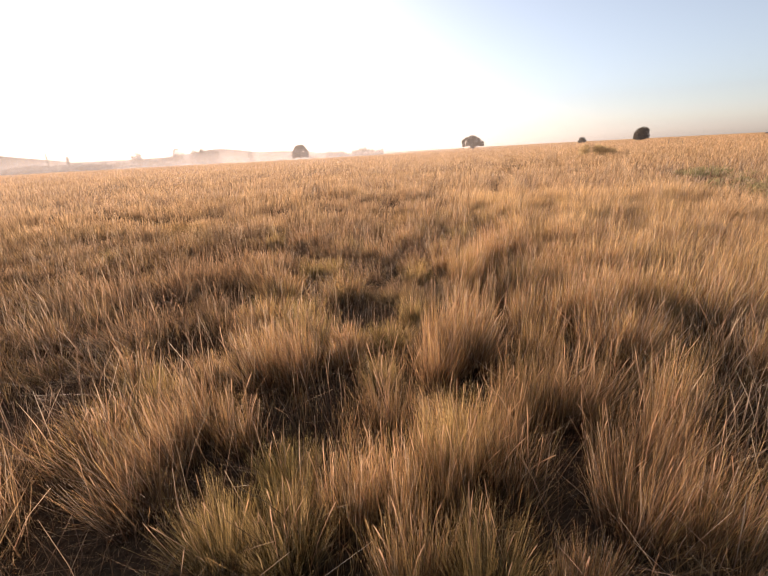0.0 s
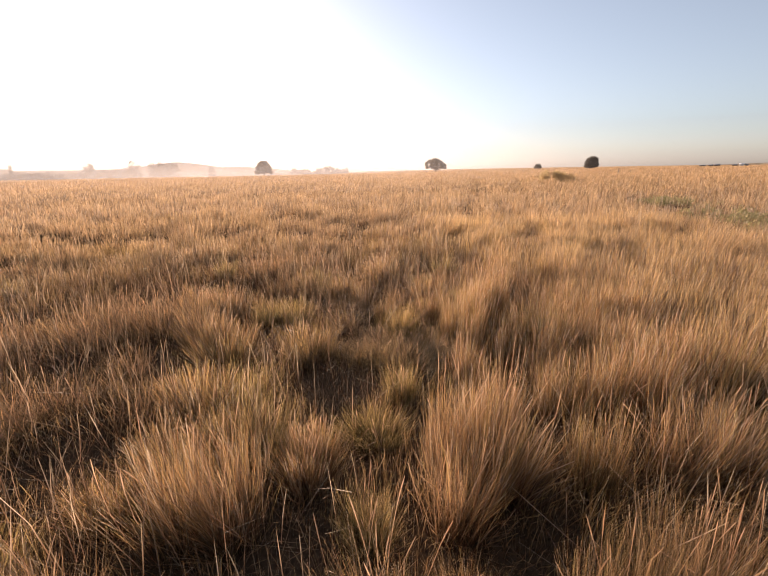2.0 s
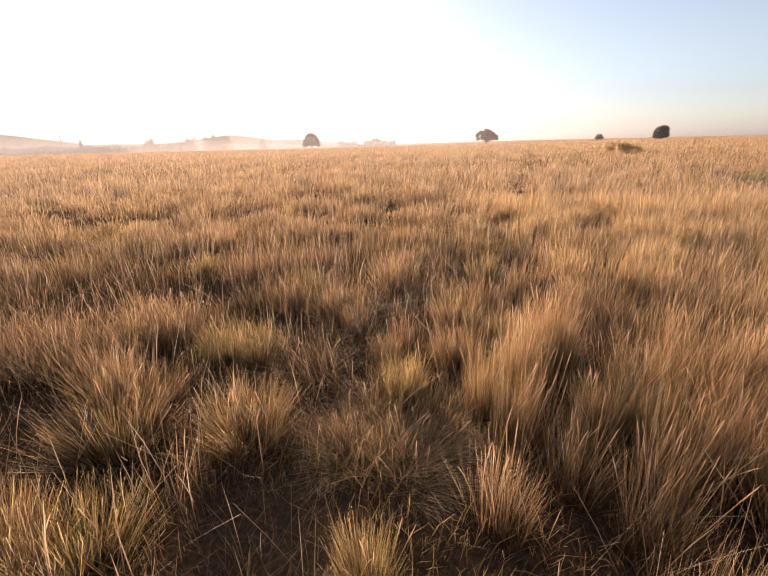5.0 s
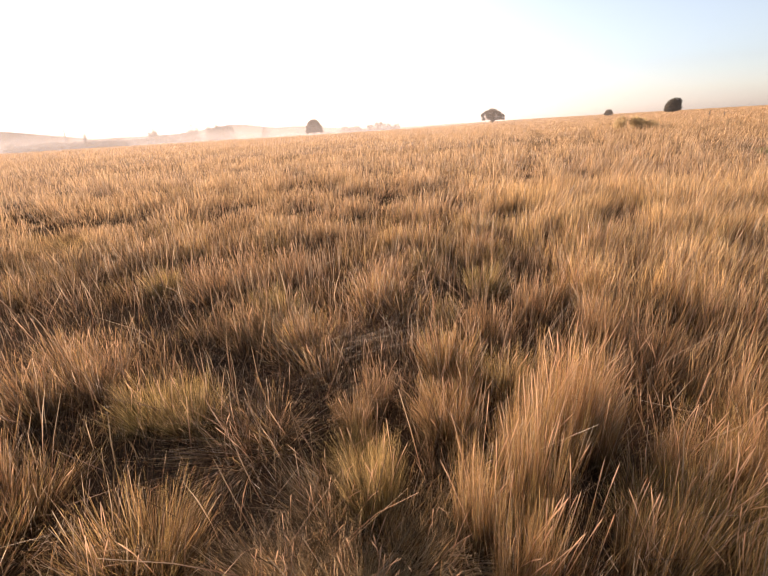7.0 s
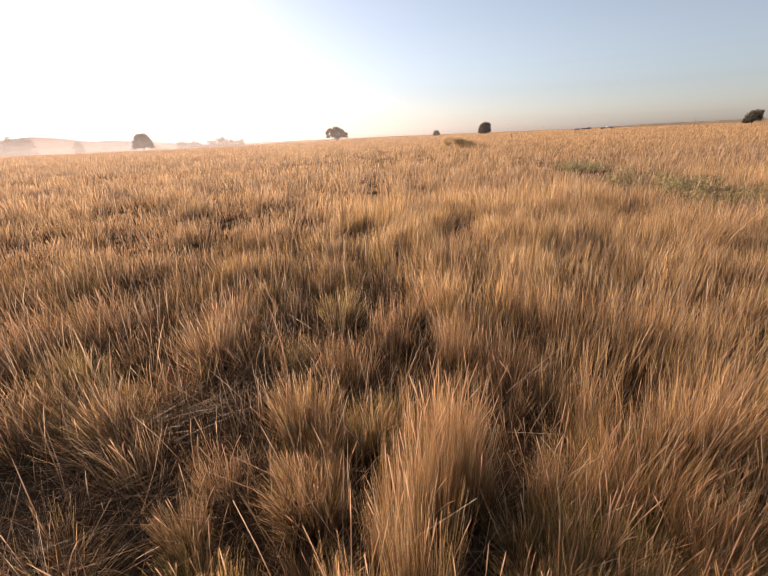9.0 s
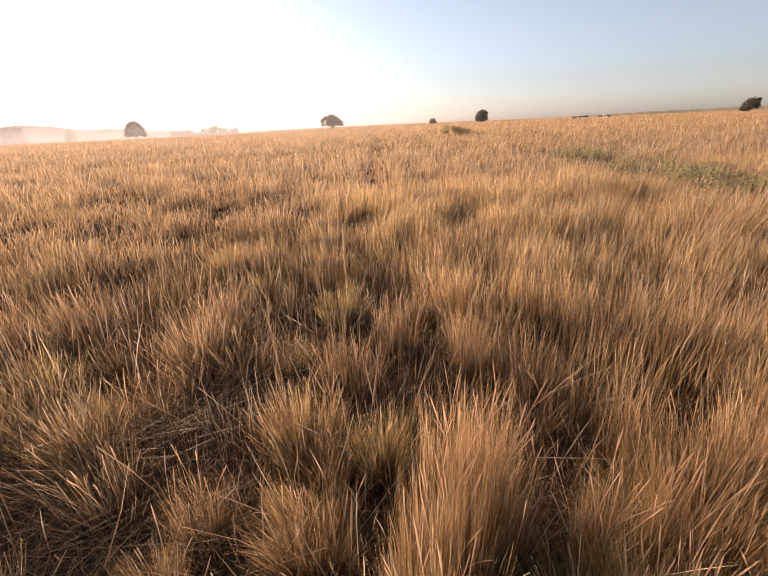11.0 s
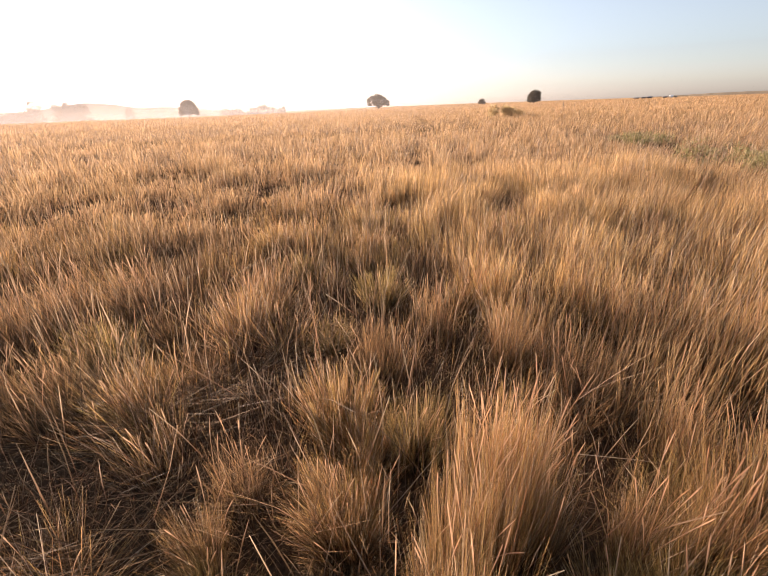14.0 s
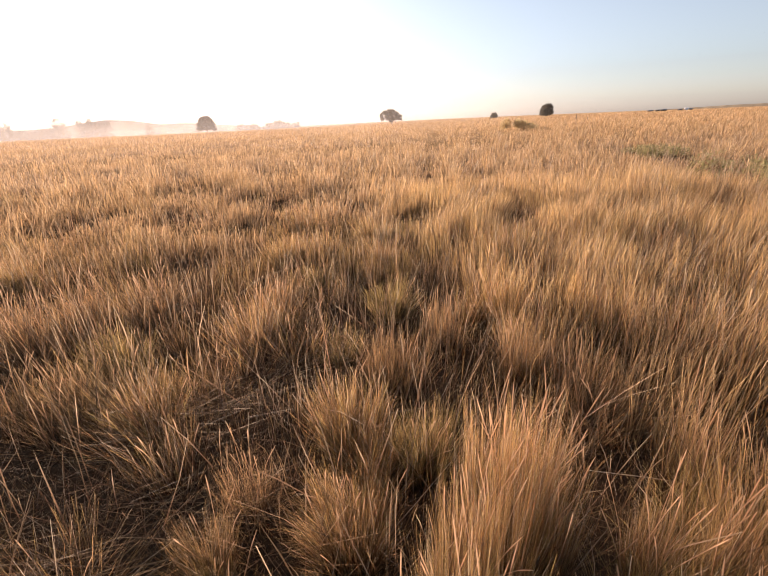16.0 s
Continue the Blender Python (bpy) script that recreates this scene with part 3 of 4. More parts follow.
# ---- the field itself ----
def lumps(x, y, scale, shift=0.0):
    return np.array([noise.noise((a * scale + shift, b * scale - shift, shift)) for a, b in zip(x, y)])


def lie(x, y):
    """The way in which the grass leans, in swathes: azimuth and share of the length."""
    return 2.6 * lumps(x, y, 0.5, 21.0) + 4.0 * lumps(x, y, 1.4, 33.0), np.clip(0.16 + 0.5 * lumps(x, y, 0.9, 41.0), 0.03, 0.6)


def clear_of_path(x, y, room):
    """Away from the line that is walked."""
    mid = np.interp(y, [0.0, 1.0, 2.0, 3.2, 4.3], [0.0, 0.0, 0.2, 0.5, 0.85])
    return (np.abs(x - mid) > room) | (y > 4.3 + room)


def field_mesh():
    sets = []
    # undergrowth between the tussocks
    n = 195000
    y = 0.3 + 10.5 * rng.random(n) ** 0.75
    x = rng.uniform(-1, 1, n) * (1.3 * y + 1.0) + 0.25 * y
    keep = inside(x, y)
    x, y = x[keep], y[keep]
    o = openness(x, y)
    keep = rng.random(len(x)) > np.maximum(0.68 * o, np.where((x > 2.3) & (y > 3.6), 0.55, 0.0))
    x, y, o = x[keep], y[keep], o[keep]
    m = len(x)
    tall = (0.185 + 0.13 * lumps(x, y, 0.9) + 0.10 * lumps(x, y, 2.6, 3.0)) * (1 - 0.85 * o) * rng.uniform(0.5, 1.35, m) * (1 + 0.45 * np.clip((x - 1) / 1.5, 0, 1) + 0.5 * np.clip((y - 7) / 2, 0, 1))
    way, much = lie(x, y)
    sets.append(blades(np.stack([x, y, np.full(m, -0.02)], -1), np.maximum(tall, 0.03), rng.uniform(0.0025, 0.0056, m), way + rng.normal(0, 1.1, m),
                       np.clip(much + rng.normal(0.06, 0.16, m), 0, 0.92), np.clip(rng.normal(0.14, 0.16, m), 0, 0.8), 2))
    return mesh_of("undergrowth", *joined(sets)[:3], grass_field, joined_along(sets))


def worn_line(x, y):
    """The faint trodden line that leads up the field: 1 on it, 0 beside it."""
    mid = np.interp(y, [8.5, 11.0, 12.6, 17.0, 28.0, 60.0], [1.9, 2.7, 3.4, 4.8, 8.5, 19.0])
    return np.clip(1.5 - np.abs(x - mid) / (0.2 + 0.012 * y), 0, 1) * ((y > 8.5) & (y < 60))


def loose_stems_mesh():
    """Stout dry stems that lean through the grass, singly and in handfuls."""
    groups = 1150
    gy = 0.9 + 8.5 * rng.random(groups) ** 0.8
    gx = rng.uniform(-1, 1, groups) * (1.2 * gy + 0.8) + 0.3 * gy
    keep = inside(gx, gy) & clear_of_path(gx, gy, 0.65) & ((openness(gx, gy) < 0.5) | (gx > 0.9)) & (rng.random(groups) < np.where(gx > 0.8, 1.0, 0.6))
    gx, gy = gx[keep], gy[keep]
    g = len(gx)
    # farther out on the taller side they stand more upright
    far_y = 5.5 + 9.5 * rng.random(800)
    far_x = rng.uniform(-0.5, 1.05, 800) * far_y + 1.0
    keep = inside(far_x, far_y) & (worn_line(far_x, far_y) < 0.3)
    gx, gy = np.concatenate([gx, far_x[keep]]), np.concatenate([gy, far_y[keep]])
    g = len(gx)
    per = 8
    way = np.repeat(rng.uniform(0, 2 * np.pi, g), per) + rng.normal(0, 0.5, g * per)
    lean = np.clip(np.repeat(np.abs(rng.normal(0.16, 0.25, g)) * np.where(gy > 6, 0.7, 1.0), per) + rng.normal(0, 0.1, g * per), 0, 0.78)
    m = g * per
    root = np.stack([np.repeat(gx, per) + rng.normal(0, 0.12, m), np.repeat(gy, per) + rng.normal(0, 0.12, m), rng.uniform(-0.02, 0.05, m)], -1)
    v, l, s, al = blades(root, rng.uniform(0.2, 0.5, m), rng.uniform(0.002, 0.0042, m) * np.repeat(1 + 0.08 * np.clip(gy - 4, 0, 8), per), way, lean, np.clip(rng.normal(0.0, 0.05, m), 0, 0.2), 3, 1.0)
    sets = [(v, l, s, al)]
    # thin seed stalks singly, out into the field
    n = 17000
    y = 0.6 + 22 * rng.random(n) ** 0.9
    x = rng.uniform(-1, 1, n) * (1.3 * y + 1.0) + 0.25 * y
    keep = inside(x, y) & (openness(x, y) < 0.2) & (lumps(x, y, 0.6, 9.0) > -0.25) & clear_of_path(x, y, 0.5)
    x, y = x[keep], y[keep]
    m = len(x)
    way, much = lie(x, y)
    sets.append(blades(np.stack([x, y, np.full(m, -0.02)], -1), rng.uniform(0.3, 0.62, m), rng.uniform(0.0018, 0.0034, m) * (1 + 0.11 * np.clip(y - 4, 0, 18)), way + rng.normal(0, 0.8, m),
                       np.clip(0.6 * much + rng.normal(0.02, 0.08, m), 0, 0.6), np.clip(rng.normal(0.03, 0.04, m), 0, 0.4), 3, 1.6))
    v, l, s, al = joined(sets)
    return mesh_of("dry_stems", v, l, s, stalk_straw, al)


def tall_stand_mesh():
    """The closed, taller stand of pale gold grass on the far side of the worn line."""
    n = 84000
    y = 3.6 + 9.5 * rng.random(n) ** 0.8
    x = 2.2 + (0.15 * (y - 4) + 1.1 * y) * rng.random(n)
    keep = inside(x, y) & (openness(x, y) < 0.3) & (lumps(x, y, 1.7, 13.0) > -0.27) & (green_strip(x + 0.7, y + 0.7) + green_strip(x, y) == 0)
    x, y = x[keep], y[keep]
    m = len(x)
    tall = (0.42 + 0.14 * lumps(x, y, 0.8, 4.0) + 0.17 * lumps(x, y, 2.1, 6.0)) * rng.uniform(0.6, 1.15, m)
    way, much = lie(x, y)
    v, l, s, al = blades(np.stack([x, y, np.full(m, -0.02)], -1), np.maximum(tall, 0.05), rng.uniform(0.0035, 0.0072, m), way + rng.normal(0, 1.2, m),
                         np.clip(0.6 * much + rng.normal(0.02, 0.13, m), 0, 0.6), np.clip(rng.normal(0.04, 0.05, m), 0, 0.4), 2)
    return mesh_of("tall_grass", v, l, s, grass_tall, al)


def tufts(d, cx, cy, hgt, per, broad, segs):
    """Tufts of blades at the given distances and places."""
    rad = 0.06 + 0.012 * d
    ox, oy = rng.normal(0, 1, (len(d), per)), rng.normal(0, 1, (len(d), per))
    x, y = (cx[:, None] + 0.5 * rad[:, None] * ox).ravel(), (cy[:, None] + 0.5 * rad[:, None] * oy).ravel()
    m = len(x)
    dd = np.repeat(d, per)
    hh = np.repeat(hgt, per) * rng.uniform(0.55, 1.18, m)
    way, much = lie(cx, cy)
    lx = np.repeat(much * np.cos(way), per) + 0.13 * ox.ravel() + rng.normal(0, 0.1, m)
    ly = np.repeat(much * np.sin(way), per) + 0.13 * oy.ravel() + rng.normal(0, 0.1, m)
    return blades(np.stack([x, y, lie_of_land(x, y) - 0.02], -1), hh, (0.003 + broad * dd) * rng.uniform(0.6, 1.4, m), np.arctan2(ly, lx),
                  np.clip(np.hypot(lx, ly), 0, 0.8), np.clip(rng.normal(0.1, 0.1, m), 0, 0.6), segs)


def far_field_mesh():
    # tufts from the near field out to the skyline, coarser with distance
    sets = []
    for first, last, n, per, broad, segs in ((8.0, 26, 17000, 9, 0.00062, 2), (26, 1500, 36000, 9, 0.00075, 1)):
        d = first * (last / first) ** rng.random(n)
        a = np.radians(rng.uniform(-58, 72, n))
        cx, cy = 0.4 + d * np.sin(a), 1.5 + d * np.cos(a)
        keep = (rng.random(n) > 0.5 * green_strip(cx, cy)) & (rng.random(n) > 1.5 * openness(cx, cy))
        d, cx, cy = d[keep], cx[keep], cy[keep]
        hgt = 0.48 + 0.16 * lumps(cx, cy, 0.35) + 0.14 * lumps(cx, cy, 1.1, 5.0) + np.where(cx > 2, 0.05, 0)
        clumped = np.clip(0.66 + 1.9 * lumps(cx, cy, 1.15, 17.0), 0.3, 1.15)
        hgt = hgt * rng.uniform(0.75, 1.15, len(d)) * (1 - (1 - clumped) * np.clip(1.5 - d / 40, 0, 1))
        hgt = hgt * np.where(cx < 2.0, np.interp(d, [8, 15], [0.55, 1.0]), 1.0)
        hgt = hgt * (1 - 0.55 * worn_line(cx, cy)) * (1 - 0.6 * green_strip(cx + 0.7, cy))
        sets.append(tufts(d, cx, cy, np.maximum(hgt, 0.06), per, broad, segs))
    return mesh_of("field_grass", *joined(sets)[:3], grass_far, joined_along(sets))


def rest_of_field_mesh():
    """The field goes on beside and behind the walk."""
    d = np.concatenate([1.6 * (160 / 1.6) ** rng.random(21000), 2.2 * np.sqrt(rng.random(3200))])
    a = np.radians(np.where(d < 1.0, rng.uniform(100, 260, len(d)), np.where(d < 2.2, rng.uniform(82, 280, len(d)), np.where(d < 5, rng.uniform(70, 298, len(d)), rng.uniform(64, 306, len(d))))))
    cx, cy = 0.3 + d * np.sin(a), 0.4 + d * np.cos(a)
    hgt = (0.42 + 0.14 * lumps(cx, cy, 0.8)) * rng.uniform(0.7, 1.2, len(d))
    v, l, s, al = tufts(d, cx, cy, hgt, 9, 0.0014, 1)
    return mesh_of("field_grass", v, l, s, grass_far, al)


def joined_along(sets):
    return np.concatenate([x[3] for x in sets])


def green_strip(x, y):
    """The strip of green weeds that crosses the field on the right."""
    t = np.clip((y - 9.0) / 12.0, 0, 1)
    mid = 10.0 + 5.0 * t
    return np.clip(1.4 - np.abs(x - mid) / 1.0, 0, 1) * ((y > 8.5) & (y < 21.5))


tagged(new("undergrowth", field_mesh()), "thin dry grass and stalks between the tussocks", "grass", kind="stuff")
tagged(new("tall_grass", tall_stand_mesh()), "closed stand of tall pale gold dry grass", "grass", kind="stuff")
tagged(new("dry_stems", loose_stems_mesh()), "loose pale straw stems leaning through the grass", "grass", kind="stuff")
tagged(new("field_grass", far_field_mesh()), "golden-brown dry grass covering the whole field", "grass", kind="stuff")
tagged(new("field_grass", rest_of_field_mesh()), "golden-brown dry grass of the field behind the path", "grass", kind="stuff")


def fallen_straw():
    sets = []
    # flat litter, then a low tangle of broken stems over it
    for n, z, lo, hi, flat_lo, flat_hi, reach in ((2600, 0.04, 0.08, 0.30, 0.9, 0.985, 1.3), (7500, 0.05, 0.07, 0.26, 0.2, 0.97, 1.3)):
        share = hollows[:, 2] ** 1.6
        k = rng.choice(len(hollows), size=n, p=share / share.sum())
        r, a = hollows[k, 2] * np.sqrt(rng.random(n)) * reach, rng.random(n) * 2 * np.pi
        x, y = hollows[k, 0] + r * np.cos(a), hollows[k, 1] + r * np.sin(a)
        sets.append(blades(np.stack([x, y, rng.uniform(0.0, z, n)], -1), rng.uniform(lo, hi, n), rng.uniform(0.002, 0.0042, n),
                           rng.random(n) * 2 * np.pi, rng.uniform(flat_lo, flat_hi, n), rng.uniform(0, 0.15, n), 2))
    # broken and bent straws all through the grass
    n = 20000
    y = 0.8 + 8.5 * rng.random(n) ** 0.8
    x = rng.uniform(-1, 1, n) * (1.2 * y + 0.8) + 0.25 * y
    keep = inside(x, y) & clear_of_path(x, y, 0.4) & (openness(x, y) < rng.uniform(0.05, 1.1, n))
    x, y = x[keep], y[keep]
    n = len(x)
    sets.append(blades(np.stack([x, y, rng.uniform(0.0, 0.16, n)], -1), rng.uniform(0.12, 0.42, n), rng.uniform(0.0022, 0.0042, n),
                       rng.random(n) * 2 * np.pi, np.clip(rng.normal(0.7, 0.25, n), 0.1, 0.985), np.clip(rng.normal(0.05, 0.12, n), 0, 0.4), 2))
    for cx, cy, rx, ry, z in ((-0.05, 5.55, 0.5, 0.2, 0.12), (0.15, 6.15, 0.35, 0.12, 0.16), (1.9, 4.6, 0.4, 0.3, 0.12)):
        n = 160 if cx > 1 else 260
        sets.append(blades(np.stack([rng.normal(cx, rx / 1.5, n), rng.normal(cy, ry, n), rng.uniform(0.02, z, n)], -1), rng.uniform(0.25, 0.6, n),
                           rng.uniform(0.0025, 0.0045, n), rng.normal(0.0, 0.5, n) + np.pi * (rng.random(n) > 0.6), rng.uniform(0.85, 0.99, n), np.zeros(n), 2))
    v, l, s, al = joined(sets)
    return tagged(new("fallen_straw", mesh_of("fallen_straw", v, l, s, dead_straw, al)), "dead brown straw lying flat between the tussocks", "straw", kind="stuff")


fallen_straw()


def bleached_straw():
    """Single bleached straws that lie and lean crosswise through the near grass."""
    n = 5000
    y = 0.9 + 7.0 * rng.random(n) ** 0.8
    x = rng.uniform(-1, 1, n) * (1.1 * y + 0.6) + 0.25 * y
    keep = inside(x, y) & clear_of_path(x, y, 0.4) & (openness(x, y) < rng.uniform(0.05, 1.1, n))
    x, y = x[keep], y[keep]
    n = len(x)
    v, l, s, al = blades(np.stack([x, y, rng.uniform(0.0, 0.22, n)], -1), rng.uniform(0.15, 0.5, n), rng.uniform(0.0022, 0.0046, n),
                         rng.random(n) * 2 * np.pi, np.clip(rng.normal(0.62, 0.28, n), 0.05, 0.98), np.clip(rng.normal(0.04, 0.1, n), 0, 0.4), 2, 0.0, 0.5)
    return tagged(new("bleached_straw", mesh_of("bleached_straw", v, l, s, stalk_straw, al)), "bleached straws lying crosswise through the dry grass", "straw", kind="stuff")


bleached_straw()

# ---- green weeds and the shrub ----
def leaf_cloud(centres, radii, count, size, flat=0.6):
    """Small leaf quads scattered in lumps; returns a mesh's arrays."""
    k = rng.integers(len(centres), size=count)
    p = rng.normal(0, 1, (count, 3))
    p /= np.linalg.norm(p, axis=1)[:, None]
    p *= (rng.random(count) ** 0.45)[:, None]
    mid = np.array(centres)[k] + p * np.array(radii)[k]
    u = rng.normal(0, 1, (count, 3))
    u /= np.linalg.norm(u, axis=1)[:, None]
    w = np.cross(u, rng.normal(0, 1, (count, 3)))
    w /= np.linalg.norm(w, axis=1)[:, None]
    sz = size * rng.uniform(0.6, 1.4, count)[:, None]
    quad = np.stack([mid - u * sz, mid + w * sz * flat, mid + u * sz, mid - w * sz * flat], 1)
    loops = np.arange(4 * count)
    return quad.reshape(-1, 3), loops, np.arange(count) * 4


def weed_strip():
    """The low green weeds that grow in a broken strip."""
    spots, sizes = [], []
    for k in range(56):
        t = rng.choice((0.04, 0.17, 0.28, 0.42, 0.68, 0.80)) + rng.normal(0, 0.035)
        r, h = rng.uniform(0.22, 0.5), rng.uniform(0.24, 0.44)
        spots.append((10.0 + 5.0 * t + rng.normal(0, 0.5), 9.0 + 12 * t, 0.5 * h))
        sizes.append((r, r, 0.5 * h))
    return tagged(new("green_weeds", mesh_of("green_weeds", *leaf_cloud(spots, sizes, 8600, 0.032), weed_leaf)), "low green weeds in a broken strip through the dry grass", "weeds", kind="stuff")


weed_strip()


def shrub(x, y, w, h):
    c = [(w * u, rng.uniform(-0.8, 0.8), h * z) for u, z in ((-0.4, 0.35), (-0.25, 0.6), (-0.05, 0.55), (0.12, 0.45), (0.28, 0.35), (0.42, 0.2), (0.0, 0.25))]
    ob = new("shrub", mesh_of("shrub", *leaf_cloud(c, [(w * 0.15, 0.7, h * 0.34)] * 7, 2500, 0.082), sage_leaf))
    ob.location = (x, y, 0)
    return tagged(ob, "low grey-green shrub mound in the dry field", "shrub")


shrub(26.1, 50.5, 4.5, 1.5)


# ---- trees ----
rng = np.random.default_rng(5)


def tube(points, radii, sides=7):
    verts, loops, starts = [], [], []
    for (x, y, z), r in zip(points, radii):
        for k in range(sides):
            t = 2 * math.pi * k / sides
            verts.append((x + r * math.cos(t), y + r * math.sin(t), z))
    for j in range(len(points) - 1):
        for k in range(sides):
            a, b = j * sides + k, j * sides + (k + 1) % sides
            starts.append(len(loops))
            loops += [a, b, b + sides, a + sides]
    return np.array(verts, float), np.array(loops), np.array(starts)


def tree(x, y, height, width, lobes, label, leaves=oak_leaf, wood=bark, count=2000, stem=0.2, name="tree", group="", leaf=0.02):
    """lobes: the masses of the crown as shares of the width and the height: across, up, half-width, half-height."""
    ob = new(name)
    ob.location = (x, y, float(lie_of_land(x, y)) - 0.1)
    foot = sum(u for u, *_ in lobes) / len(lobes) * width
    base_r = 0.03 * height + 0.01 * width
    tubes = [tube([(foot, 0, 0), (foot, 0, height * stem * 0.5), (foot, 0.1, height * stem), (foot + 0.2, 0, height * 0.7)], [base_r, base_r * 0.8, base_r * 0.7, 0.05])]
    mids, sizes = [], []
    for k, (u, z, ru, rz) in enumerate(lobes):
        for depth in (-1, 0, 1):
            py = depth * width * 0.26 * (1 - abs(u)) + rng.normal(0, 0.03 * width)
            shrink = 1 - 0.25 * abs(depth)
            mids.append((u * width, py, z * height))
            sizes.append((ru * width * shrink, 0.9 * ru * width, rz * height * shrink))
            tubes.append(tube([(foot, 0, height * stem * 0.7), ((foot + u * width) * 0.5, py * 0.5, height * (stem + (z - stem) * 0.5)), (u * width, py, z * height)],
                              [base_r * 0.45, base_r * 0.25, base_r * 0.06], 5))
    nv = nl = 0
    V, L, S = [], [], []
    for v, l, s in tubes:
        V.append(v), L.append(l + nv), S.append(s + nl)
        nv, nl = nv + len(v), nl + len(l)
    trunk = new("trunk", mesh_of("trunk", np.concatenate(V), np.concatenate(L), np.concatenate(S), wood))
    trunk.parent = ob
    crown = new("crown", mesh_of("crown", *leaf_cloud(mids, sizes, count, leaf * width + 0.04), leaves))
    crown.parent = ob
    return tagged(ob, label, "tree", group)


def at(az, dist):
    return 0.5 + dist * math.sin(radians(az)), 2.5 + dist * math.cos(radians(az))


tree(*at(12.55, 300), 10.4, 15.8, [(-0.40, 0.52, 0.08, 0.17), (-0.36, 0.30, 0.08, 0.11), (-0.26, 0.68, 0.10, 0.18), (-0.18, 0.40, 0.10, 0.22), (-0.04, 0.78, 0.10, 0.17), (0.02, 0.58, 0.13, 0.18), (-0.08, 0.56, 0.11, 0.16), (-0.02, 0.42, 0.12, 0.27),
                                  (0.10, 0.72, 0.11, 0.18), (0.16, 0.36, 0.12, 0.22), (0.24, 0.58, 0.10, 0.18), (0.32, 0.34, 0.10, 0.17), (0.40, 0.44, 0.08, 0.13), (0.43, 0.27, 0.06, 0.08)],
     "spreading broad-crowned tree standing alone on the skyline", count=6500, stem=0.14, leaf=0.016)
tree(*at(-10.3, 300), 11.4, 12.6, [(-0.36, 0.26, 0.15, 0.16), (-0.32, 0.48, 0.15, 0.18), (-0.22, 0.68, 0.15, 0.16), (-0.08, 0.81, 0.15, 0.14), (0.10, 0.82, 0.15, 0.14), (0.23, 0.69, 0.15, 0.16), (0.33, 0.48, 0.15, 0.18),
                                   (0.36, 0.26, 0.15, 0.16), (0.0, 0.50, 0.26, 0.26), (0.0, 0.64, 0.24, 0.18), (-0.16, 0.32, 0.18, 0.16), (0.16, 0.32, 0.18, 0.16)], "pale domed tree with a low rounded crown on the skyline", oak_leaf, count=6500, leaf=0.02)
tree(*at(31.75, 400), 11.0, 11.8, [(-0.28, 0.24, 0.18, 0.22), (-0.29, 0.46, 0.16, 0.24), (-0.12, 0.68, 0.20, 0.24), (0.10, 0.77, 0.21, 0.20), (0.27, 0.62, 0.18, 0.26), (0.29, 0.32, 0.18, 0.26),
                                   (0.0, 0.42, 0.28, 0.34), (0.0, 0.20, 0.32, 0.18)], "dense dark round-crowned tree alone on the skyline", dense_leaf, count=12000, leaf=0.018)
tree(*at(25.63, 480), 6.4, 8.4, [(-0.3, 0.3, 0.2, 0.3), (-0.1, 0.62, 0.22, 0.34), (0.14, 0.62, 0.22, 0.34), (0.3, 0.32, 0.2, 0.3), (0.0, 0.3, 0.25, 0.3)], "small rounded tree far off on the skyline", dense_leaf, count=3000, leaf=0.026)
tree(*at(58.6, 400), 10.0, 12.5, [(-0.42, 0.16, 0.09, 0.12), (-0.30, 0.26, 0.13, 0.20), (-0.16, 0.42, 0.16, 0.26), (0.0, 0.58, 0.17, 0.28), (0.16, 0.72, 0.17, 0.25), (0.30, 0.76, 0.15, 0.22),
                                 (0.40, 0.60, 0.11, 0.22), (0.10, 0.38, 0.20, 0.30), (0.28, 0.40, 0.14, 0.26)], "dark wind-bent tree far off on the skyline", dense_leaf, count=7000, leaf=0.018)

# far trees in the haze
def far_tree(az, dist, top, wide, leaves=far_leaf, conifer=False):
    x, y = at(az, dist)
    if conifer:
        lobes = [(0.0, z, 0.42 * (1.05 - z), 0.14) for z in (0.1, 0.26, 0.42, 0.58, 0.72, 0.86)]
        label, family = "dark narrow conifer standing up out of the haze", ""
    else:
        lobes = [(0.32 * k * math.sqrt(max(0.05, 1 - ((z - 0.3) / 0.62) ** 2)) + rng.uniform(-0.05, 0.05), z - 0.13 * abs(k) * (z > 0.2) + rng.uniform(-0.07, 0.07), rng.uniform(0.16, 0.25), rng.uniform(0.15, 0.22))
                 for z in (0.12, 0.34, 0.56, 0.76) for k in (-1, 0, 1)]
        label, family = "pale tree seen through sunlit haze far off", "hazy trees along the far edge"
    tree(x, y, 1.65 + dist * math.tan(radians(top)) - float(lie_of_land(x, y)), dist * math.tan(radians(wide)), lobes, label, leaves, bark, 1250, 0.15, "hazy_tree", family, 0.044)


